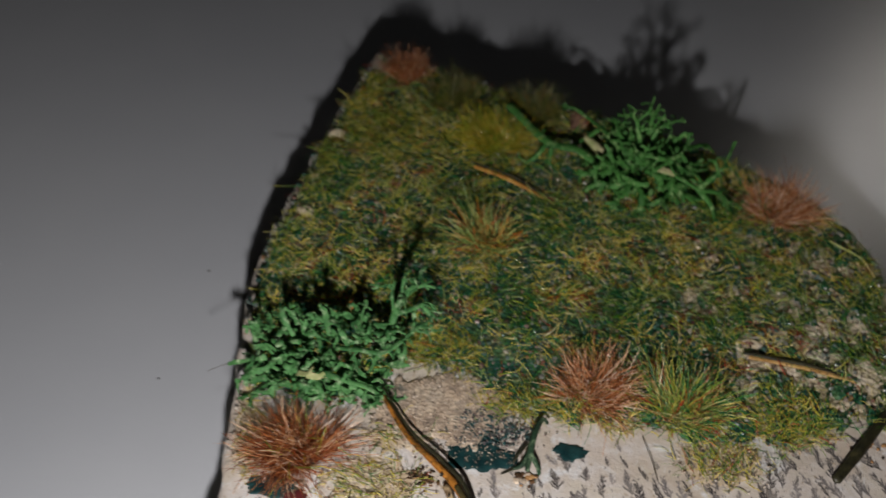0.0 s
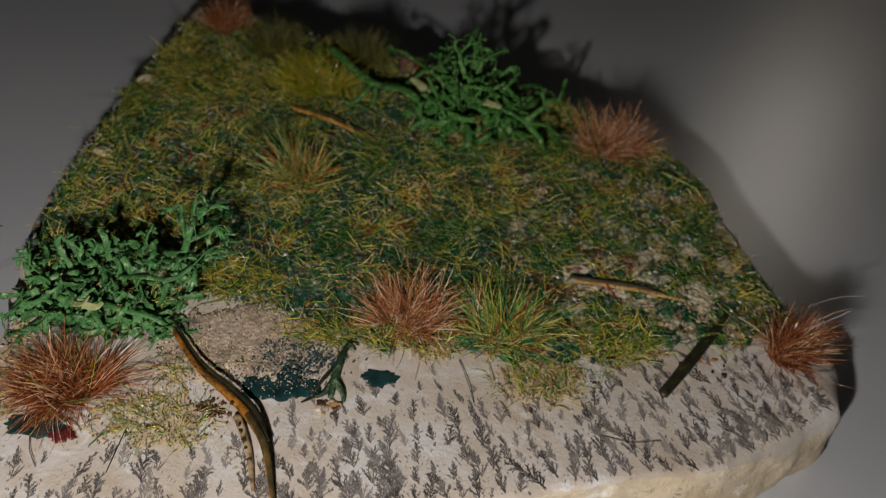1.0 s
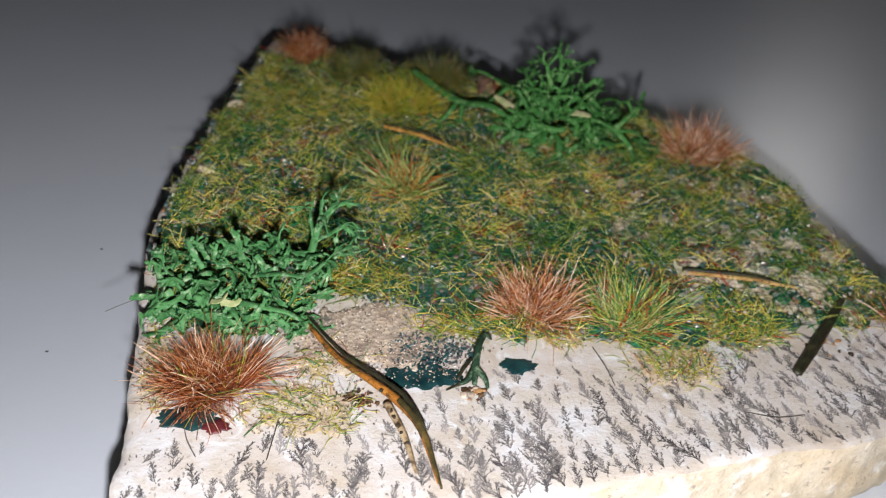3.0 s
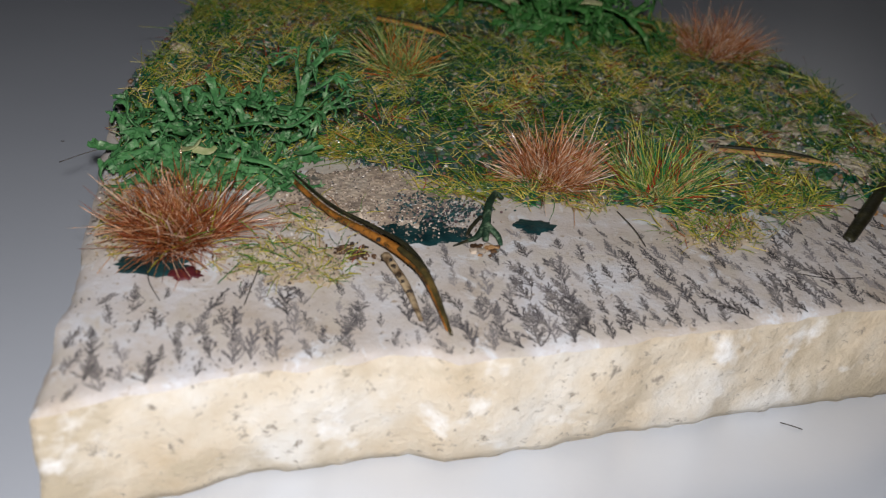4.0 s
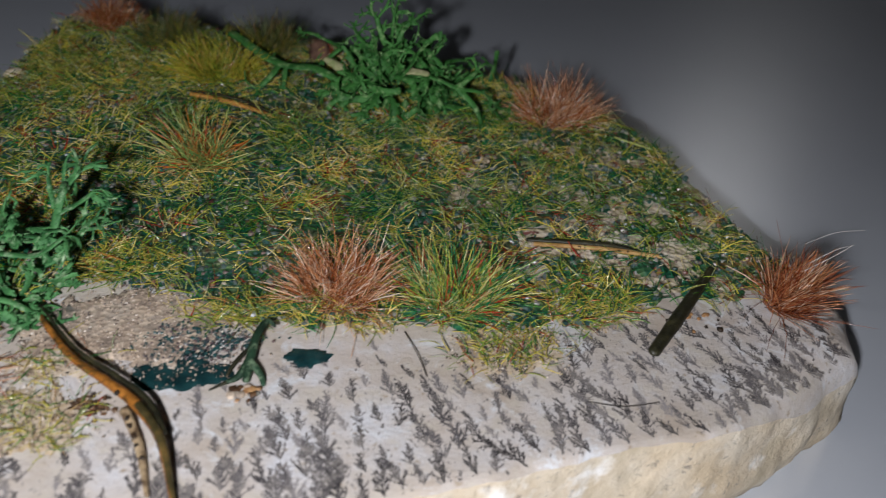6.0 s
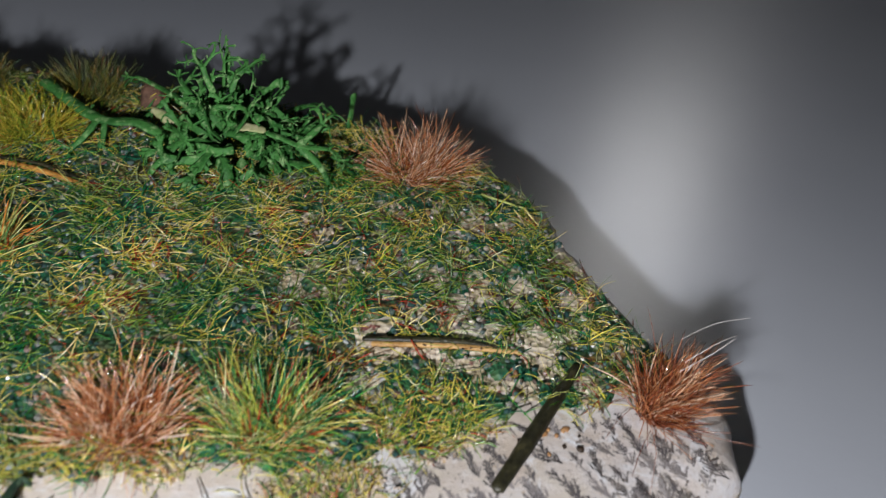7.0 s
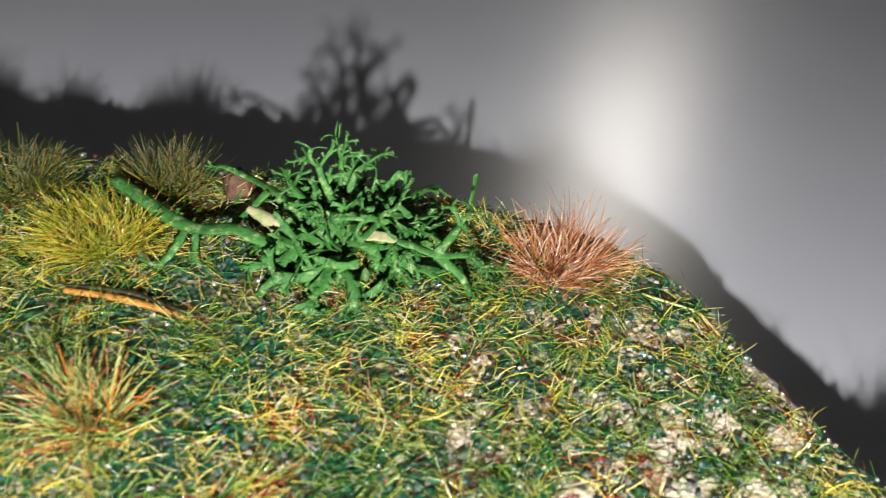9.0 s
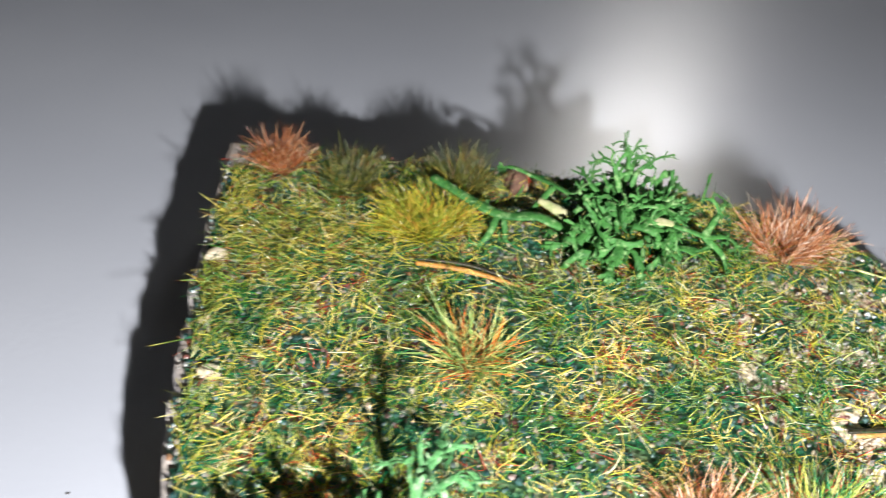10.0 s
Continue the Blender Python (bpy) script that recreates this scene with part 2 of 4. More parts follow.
# ---- mesh helpers ----
def part(name, data, material, parent=None, label="", smooth=True):
    """One mesh object from (verts, faces) in metres, under a thing or a part."""
    verts, faces = data
    me = bpy.data.meshes.new(name)
    me.from_pydata([tuple(v) for v in verts], [], [tuple(f) for f in faces])
    me.materials.append(material)
    if smooth:
        me.polygons.foreach_set("use_smooth", [True] * len(me.polygons))
    me.update()
    ob = new(name, me)
    if parent:
        ob.parent = parent
    if label:
        ob["label"] = label
    return ob


def join(pieces):
    verts, faces, k = [], [], 0
    for v, f in pieces:
        verts.extend(v)
        faces.extend([tuple(i + k for i in q) for q in f])
        k += len(v)
    return verts, faces


def box(x0, y0, z0, x1, y1, z1, edge=0.0):
    """A box with chamfered upright edges and rims."""
    e = edge
    ring = [(x0 + e, y0), (x1 - e, y0), (x1, y0 + e), (x1, y1 - e), (x1 - e, y1), (x0 + e, y1), (x0, y1 - e), (x0, y0 + e)]
    inner = [(min(max(x, x0 + e), x1 - e), min(max(y, y0 + e), y1 - e)) for x, y in ring]
    rows = [[(x, y, z0) for x, y in inner], [(x, y, z0 + e) for x, y in ring], [(x, y, z1 - e) for x, y in ring], [(x, y, z1) for x, y in inner]]
    if e == 0:
        rows = [[(x0, y0, z), (x1, y0, z), (x1, y1, z), (x0, y1, z)] for z in (z0, z1)]
    n = len(rows[0])
    faces = [(r * n + i, r * n + (i + 1) % n, (r + 1) * n + (i + 1) % n, (r + 1) * n + i) for r in range(len(rows) - 1) for i in range(n)]
    faces += [tuple(range(n))[::-1], tuple(range((len(rows) - 1) * n, len(rows) * n))]
    return [p for r in rows for p in r], faces


def tube(points, radii, sides=6, flat=1.0, turn=0.0):
    """A closed tapered tube along points; flat squeezes it along its own second axis."""
    pts = [Vector(p) for p in points]
    verts, faces = [], []
    side = Vector((0.3, 0.2, 1.0))
    for i, p in enumerate(pts):
        along = (pts[min(i + 1, len(pts) - 1)] - pts[max(i - 1, 0)]).normalized()
        u = along.cross(side)
        if u.length < 1e-4:
            u = along.cross(Vector((1, 0, 0)))
        u.normalize()
        v = along.cross(u)
        u, v = u * math.cos(turn) + v * math.sin(turn), v * math.cos(turn) - u * math.sin(turn)
        for k in range(sides):
            a = 2 * math.pi * k / sides
            verts.append(p + (u * math.cos(a) + v * math.sin(a) * flat) * radii[i])
    n = len(pts)
    for i in range(n - 1):
        for k in range(sides):
            j = (k + 1) % sides
            faces.append((i * sides + k, i * sides + j, (i + 1) * sides + j, (i + 1) * sides + k))
    a = len(verts)
    verts += [pts[0] - (pts[1] - pts[0]).normalized() * radii[0] * 0.5, pts[-1] + (pts[-1] - pts[-2]).normalized() * radii[-1] * 0.7]
    for k in range(sides):
        j = (k + 1) % sides
        faces.append((a, j, k))
        faces.append((a + 1, (n - 1) * sides + k, (n - 1) * sides + j))
    return verts, faces


def curve_through(points, steps=6):
    """Catmull-Rom through the points."""
    p = [Vector(points[0])] + [Vector(q) for q in points] + [Vector(points[-1])]
    out = []
    for i in range(1, len(p) - 2):
        for s in range(steps):
            t = s / steps
            out.append(0.5 * (2 * p[i] + (p[i + 1] - p[i - 1]) * t + (2 * p[i - 1] - 5 * p[i] + 4 * p[i + 1] - p[i + 2]) * t * t + (3 * p[i] - p[i - 1] - 3 * p[i + 1] + p[i + 2]) * t ** 3))
    out.append(p[-2])
    return out


def fibres(roots, heads, length, radius, sag, rng, bend=0.30):
    """Many three-sided tapered blades: roots, unit headings, lengths, radii and the sag of each."""
    n = len(roots)
    up = np.array([0.0, 0.0, 1.0])
    u = np.cross(heads, up) + rng.normal(0, 0.05, (n, 3))
    u /= np.linalg.norm(u, axis=1)[:, None]
    w = np.cross(heads, u)
    curl = rng.normal(0, bend, n)[:, None] * u
    rings = []
    for s, r in ((0.0, 1.0), (0.3, 0.95), (0.60, 0.9), (0.92, 0.75)):
        c = roots + heads * (length * s)[:, None] + (curl * length[:, None] - up * sag[:, None]) * s * s
        for k in range(3):
            a = 2 * math.pi * k / 3
            rings.append(c + (u * math.cos(a) + w * math.sin(a)) * (radius * r)[:, None])
    rings.append(roots + heads * length[:, None] + curl * length[:, None] - up * sag[:, None])
    verts = np.stack(rings, 1).reshape(-1, 3)
    faces = []
    quad = [(a + k, a + (k + 1) % 3, a + 3 + (k + 1) % 3, a + 3 + k) for a in (0, 3, 6) for k in range(3)] + [(9, 10, 12), (10, 11, 12), (11, 9, 12)]
    for i in range(n):
        b = i * 13
        faces.extend([tuple(b + q for q in f) for f in quad])
    return verts.tolist(), faces


# ---- room and table ----
def smooth_step(a, b, v):
    t = min(max((v - a) / (b - a), 0.0), 1.0)
    return t * t * (3 - 2 * t)


def room():
    lo, hi, base, top, w = -2.0, 2.4, -0.74, 1.76, 0.12
    tagged(part("floor", box(lo - w, lo - w, base - 0.1, hi + w, hi + w, base), FLOOR, smooth=False), "plain dark wooden floor under the table", "floor", kind="structure")
    tagged(part("ceiling", box(lo - w, lo - w, top, hi + w, hi + w, top + 0.1), WALL, smooth=False), "plain dim grey ceiling of the room", "ceiling", kind="structure")
    for name, b in (("wall_north", (lo - w, hi, hi + w, hi + w)), ("wall_south", (lo - w, lo - w, hi + w, lo)), ("wall_east", (hi, lo, hi + w, hi)), ("wall_west", (lo - w, lo, lo, hi))):
        tagged(part(name, box(b[0], b[1], base, b[2], b[3], top), WALL, smooth=False), "plain dim grey painted room wall", "wall", kind="structure")


def table():
    ob = tagged(new("table"), "white table with a finely grained glossy top", "table")
    part("tabletop", box(-0.55, -0.45, -0.028, 0.85, 0.75, 0.0, 0.002), TABLE, ob, "white orange-peel laminate top", smooth=False)
    for x in (-0.49, 0.75):
        for y in (-0.39, 0.65):
            part("leg", box(x, y, -0.74, x + 0.04, y + 0.04, -0.028, 0.002), METAL, ob, smooth=False)


room()
table()

# ---- the slab ----
ZT = 0.012
OUTLINE = [(-18.6, 39.2), (-13.3, 41), (-5.4, 43), (3.2, 44.3), (10, 45), (13, 44), (22, 45), (33, 47), (44, 48.8), (54, 50), (61, 51.0), (69.4, 54.3), (80, 60), (82, 66.3), (77, 79), (75, 92), (74.6, 99), (72.5, 106), (68, 113), (58, 121), (46, 127.5), (33, 132.5), (24, 136), (9, 140.8), (-4.2, 146.8), (-8, 134), (-12.5, 119.8), (-16.4, 104), (-19, 90.5), (-18.8, 73), (-18.3, 60), (-18.4, 47)]
MID = Vector((30.0, 92.0))


def border(count=420):
    """The outline as evenly spaced points, broken up as a split stone edge."""
    pts = [Vector(p) for p in OUTLINE]
    seg = [(pts[(i + 1) % len(pts)] - p).length for i, p in enumerate(pts)]
    total, out = sum(seg), []
    for k in range(count):
        d, i = total * k / count, 0
        while d > seg[i]:
            d -= seg[i]
            i += 1
        p = pts[i].lerp(pts[(i + 1) % len(pts)], d / seg[i])
        away = (p - MID).normalized()
        p = p + away * (0.55 * noise.noise((p.x / 4, p.y / 4, 3)) + 0.22 * noise.noise((p.x / 1.2, p.y / 1.2, 7)))
        out.append(p)
    return out


EDGE = border()
EDGE_XY = np.array([(p.x, p.y) for p in EDGE])


def inside(x, y, grow=0.0):
    """True where (x, y), in millimetres, lies on the slab."""
    a, b = EDGE_XY, np.roll(EDGE_XY, -1, 0)
    c = (a[:, 1] > y) != (b[:, 1] > y)
    xs = a[:, 0] + (y - a[:, 1]) / np.where(c, b[:, 1] - a[:, 1], 1) * (b[:, 0] - a[:, 0])
    ok = int((c & (x < xs)).sum()) % 2 == 1
    if ok and grow < 0:
        ok = np.min(np.hypot(a[:, 0] - x, a[:, 1] - y)) > -grow
    return ok


def top(x, y):
    """Height of the slab's upper face, metres, at millimetres x, y."""
    return ZT + MM * (0.22 * noise.noise((x / 14, y / 14, 0.5)) + 0.05 * noise.noise((x / 3.5, y / 3.5, 1.5)))


def rim(p, k):
    """How far, in millimetres, the k-th ring in from the broken edge lies under the face; the worn corner is rounder."""
    worn = smooth_step(60, 73, p.x) * (1 - smooth_step(66, 80, p.y))
    sharp = (0.75, 0.32, 0.10, 0.02)[k] if k < 4 else 0.0
    sharp *= 0.7 + 0.8 * noise.noise((p.x / 3, p.y / 3, 9))
    round_off = (3.6, 2.5, 1.5, 0.85, 0.4, 0.12)[k] if k < 6 else 0.0
    return max(sharp, 0) * (1 - worn) + round_off * worn


def slab():
    n = len(EDGE)
    verts, faces = [], []
    scales = [1.0, 0.993, 0.982, 0.966] + [0.945 - 0.035 * i for i in range(27)]
    for k, s in enumerate(scales):
        for p in EDGE:
            q = MID + (p - MID) * s
            drop = rim(p, k)
            verts.append((q.x * MM, q.y * MM, top(q.x, q.y) - drop * MM))
    for r in range(len(scales) - 1):
        for i in range(n):
            j = (i + 1) % n
            faces.append((r * n + i, r * n + j, (r + 1) * n + j, (r + 1) * n + i))
    last = (len(scales) - 1) * n
    verts.append((MID.x * MM, MID.y * MM, top(MID.x, MID.y)))
    faces += [(last + i, last + (i + 1) % n, len(verts) - 1) for i in range(n)]
    ob = part("stone_slab", (verts, faces), STONE)
    tagged(ob, "cream limestone slab with black fern-like dendrites on a white table", "stone")
    verts, faces = [], []
    levels = 13
    for k in range(levels):
        f = k / (levels - 1)
        for i, p in enumerate(EDGE):
            away = (p - MID).normalized()
            z = top(p.x, p.y) - MM * rim(p, 0)
            zz = z * (1 - f)
            amp = math.sin(math.pi * min(f * 1.6, 1) * 0.5)
            out = 0.6 * noise.noise((p.x / 7, p.y / 7, zz * 200 + 20)) - 0.55 * abs(noise.noise((p.x / 4.5, p.y / 4.5, zz * 260 + 50))) + 0.25 * noise.noise((p.x / 2.2, p.y / 2.2, zz * 450 + 5)) + 0.18 * noise.noise((p.x / 0.8, p.y / 0.8, zz * 1200))
            q = p + away * (amp * (0.35 + out) - (0.5 * max(0, f - 0.85) / 0.15))
            verts.append((q.x * MM, q.y * MM, zz))
    for r in range(levels - 1):
        for i in range(n):
            j = (i + 1) % n
            faces.append((r * n + i, (r + 1) * n + i, (r + 1) * n + j, r * n + j))
    faces.append(tuple(range((levels - 1) * n, levels * n))[::-1])
    part("broken_side", (verts, faces), FACE, ob, "rough broken cream side of the slab")
    return ob


SLAB = slab()


FRONT = [(-20, 79), (-2, 80), (4, 77), (9, 75.5), (15, 71), (20, 68.5), (31, 68), (36, 67), (42.5, 65.5), (48, 66), (51.5, 66.5), (56, 68), (64, 69), (70, 69), (82, 71)]
BARE = [(74.3, 89.8, 2.8), (67, 86, 2.1), (58, 89.3, 1.6), (55, 84, 1.4), (62, 84.5, 1.5), (51, 82, 1.6), (66, 77.5, 2.8), (60, 79, 2.2), (-3.6, 144.4, 6.0), (48, 74, 1.6), (72, 83, 1.6), (62, 95, 1.5), (-13, 103, 1.6), (-9, 121.5, 1.8)]


def lawn(x, y):
    """How thickly the scatter and grass grow at (x, y), 0 to 1; full under the left lichen, to darken it as shade."""
    fy = np.interp(x, [p[0] for p in FRONT], [p[1] for p in FRONT])
    d = smooth_step(-1.6, 1.8, y - fy + 2.2 * noise.noise((x / 3.5, y / 3.5, 2.2)))
    if x > 42 and y < 104:
        d *= 1 - 0.85 * smooth_step(-0.02, 0.36, noise.noise((x / 3.2, y / 3.2, 31)) + 0.25 * noise.noise((x / 1.1, y / 1.1, 32)))
    # dark scatter filled in below the lichen clump stands for its shade
    d = max(d, 1 - smooth_step(0.8, 1.1, math.hypot((x + 8.0) / 8.6, (y - 74.8) / 5.4)))
    for bx, by, r in BARE:
        d *= 1 - 0.92 * (1 - smooth_step(0.55 * r, 1.25 * r, math.hypot(x - bx, y - by) + 1.3 * noise.noise((x / 1.3, y / 1.3, 4))))
    return d


def bare(x, y):
    """Gritty cream stone that shows through the lawn near the worn corner."""
    if x < 40 or y > 104 or y < 70:
        return 0.0
    return 1 - smooth_step(0.5, 0.95, lawn(x, y))


def sand_bed(x, y):
    return 1 - smooth_step(0.75, 1.15, math.hypot((x - 8.6) / 9.6, (y - 69.3) / 5.8) + 0.34 * noise.noise((x / 3, y / 3, 6.6)) + 0.3 * noise.noise((x / 1.1, y / 1.1, 9.6)))


def carpet(name, mask, material, span, step, rise, seed):
    """A thin uneven layer on the slab whose rim sinks into the stone."""
    x0, y0, x1, y1 = span
    nx, ny = int((x1 - x0) / step), int((y1 - y0) / step)
    index, verts, faces = {}, [], []
    for j in range(ny + 1):
        for i in range(nx + 1):
            x, y = x0 + i * step, y0 + j * step
            m = mask(x, y)
            if m > 0.12 and inside(x, y, -0.8):
                index[i, j] = len(verts)
                lift = min((m - 0.45) * 1.2, rise) + 0.22 * rise * noise.noise((x / 1.1, y / 1.1, seed))
                verts.append((x * MM, y * MM, top(x, y) + lift * MM))
    for (i, j), a in index.items():
        b, c, d = index.get((i + 1, j)), index.get((i + 1, j + 1)), index.get((i, j + 1))
        if b is not None and c is not None and d is not None:
            faces.append((a, b, c, d))
    return part(name, (verts, faces), material)


tagged(carpet("scatter_layer", lawn, SCATTER, (-20, 56, 81, 148), 0.7, 0.45, 3.3), "dark green painted grit glued on the slab, also standing for lichen shade", "scatter", kind="stuff")
GRITTY = Mat("gritty_cream_stone", 0.55, 0.45)
tone = GRITTY.ramp(GRITTY.noise(0.0022, 5, 0.7, 0.5), [(0.34, (0.07, 0.10, 0.06)), (0.40, (0.40, 0.33, 0.19)), (0.50, (0.66, 0.57, 0.41)), (0.66, (0.80, 0.74, 0.64))])
tone = GRITTY.mix(GRITTY.level(GRITTY.noise(0.0016, 3, 0.6, 0, 4.4), 0.60, 0.68), tone, (0.20, 0.07, 0.06))
GRITTY.colour(tone).bump(GRITTY.cells(0.0007), 0.0003, 0.7)
tagged(carpet("gritty_stone", bare, GRITTY.m, (40, 69, 81, 105), 0.5, 0.12, 7.7), "cream and pinkish grit stuck to bare stone", "grit", kind="stuff")
tagged(carpet("sand_layer", sand_bed, SAND, (-4, 58, 22, 80), 0.5, 0.35, 8.3), "grey-brown sand glued on the stone slab", "sand", kind="stuff")


# ---- grass ----
THIN = [(50, 73, 5.0), (57, 74, 4.5), (45, 67, 4.0), (62, 73, 4.0), (23.5, 114.5, 4.6), (29.5, 112, 3.4), (13.5, 79, 5.5), (20.5, 76.5, 5.0), (8, 87, 4.0), (18, 105, 2.6), (34, 79, 3.0), (49, 96, 3.0), (62, 101, 2.6)]


def blades(x, y):
    """How thickly the grass itself stands; thin where grit shows between it."""
    d = lawn(x, y) * (0.16 + 0.84 * smooth_step(-0.3, 0.2, noise.noise((x / 4.5, y / 4.5, 12))))
    for bx, by, r in THIN:
        d *= 1 - 0.8 * (1 - smooth_step(0.5 * r, 1.3 * r, math.hypot(x - bx, y - by) + noise.noise((x / 2, y / 2, 14))))
    return d


def grass_carpet(name, density, count, material, span, length, rng, lift=(4, 46), width=0.05):
    x0, y0, x1, y1 = span
    roots, heads, sizes = [], [], []
    while len(roots) < count:
        x, y = rng.uniform(x0, x1), rng.uniform(y0, y1)
        if rng.uniform() > density(x, y) or not inside(x, y, -1.3):
            continue
        a = 2 * math.pi * rng.uniform() if rng.uniform() < 0.6 else 7.0 * noise.noise((x / 7, y / 7, 5.5)) + rng.normal(0, 0.6)
        if not inside(x + 3.4 * math.cos(a), y + 3.4 * math.sin(a)) and rng.uniform() < 0.96:
            a += math.pi
        e = math.radians(lift[0] + (lift[1] - lift[0]) * rng.uniform() ** 1.5)
        roots.append((x * MM, y * MM, top(x, y) + rng.uniform(0.0, 0.7) * MM))
        heads.append((math.cos(a) * math.cos(e), math.sin(a) * math.cos(e), math.sin(e)))
        sizes.append(rng.uniform(*length) * MM)
    sizes = np.array(sizes)
    r = np.clip(np.exp(rng.normal(-0.10, 0.34, len(sizes))), 0.5, 2.0) * width * MM
    return part(name, fibres(np.array(roots), np.array(heads), sizes, r, sizes * rng.uniform(0.0, 0.36, len(sizes)), rng, 0.38), material)


rng = np.random.default_rng(11)
tagged(grass_carpet("grass", blades, 29000, GRASS, (-20, 56, 81, 148), (1.2, 3.6), rng, (2, 58), 0.047), "short green and yellow static grass lying over the slab", "grass", kind="stuff")
PATCHES = [(7, 78, 7, 3), (20, 69.5, 4, 2.0), (-14, 118, 5, 12), (-8, 132, 6, 8), (0, 122, 10, 8)]


def patch(x, y):
    return max(1 - smooth_step(0.5, 1.15, math.hypot((x - a) / c, (y - b) / d) + 0.3 * noise.noise((x / 2, y / 2, 8))) for a, b, c, d in PATCHES)


FRINGE = [(-0.5, 58.0, 7.2, 4.6), (2.0, 64.5, 5.0, 2.6), (-17, 67, 2, 6), (42.5, 62.6, 6.4, 4.0), (15, 70, 5.0, 2.2), (53, 67.5, 5.5, 3.0), (31, 68, 4, 2), (-16, 63, 3, 5)]


def fringe(x, y):
    return max(1 - smooth_step(0.45, 1.15, math.hypot((x - a) / c, (y - b) / d) + 0.35 * noise.noise((x / 2, y / 2, 18)) + 0.30 * noise.noise((x / 0.7, y / 0.7, 19))) for a, b, c, d in FRINGE)


tagged(grass_carpet("yellow_grass", patch, 2800, YELLOW, (-20, 50, 81, 148), (1.4, 3.4), rng, (6, 52), 0.046), "yellow-green dry grass strewn in loose patches", "grass", kind="stuff")


MIXED = fibre_material("mixed_grass", [(0.0, (0.02, 0.16, 0.05)), (0.30, (0.14, 0.28, 0.04)), (0.50, (0.48, 0.44, 0.05)), (0.86, (0.68, 0.54, 0.12)), (0.94, (0.45, 0.30, 0.10)), (0.98, (0.40, 0.06, 0.03))])
tagged(grass_carpet("fringe_grass", lambda x, y: fringe(x, y) * (0.6 if x < 8 else 1.0), 1000, MIXED, (-20, 50, 81, 80), (1.0, 2.8), rng, (2, 52), 0.043), "sparse yellow and green grass on stained stone", "grass", kind="stuff")
tagged(grass_carpet("mat_grass", lambda x, y: 1 - smooth_step(0.6, 1.15, math.hypot((x - 52.5) / 6.2, (y - 70.5) / 5.0) + 0.3 * noise.noise((x / 2, y / 2, 28))), 520, MIXED, (44, 63, 61, 78), (1.0, 2.6), rng, (4, 60), 0.048), "matted short green grass beside a dark stick", "grass", kind="stuff")
OCHRE = plain("ochre_stain", (0.42, 0.31, 0.18), (0.62, 0.54, 0.43), 0.0016, 0.6)
tagged(carpet("ochre_stain", fringe, OCHRE, (-20, 50, 60, 74), 0.5, 0.08, 5.3), "thin ochre glue stain on the stone", "stain", kind="stuff")


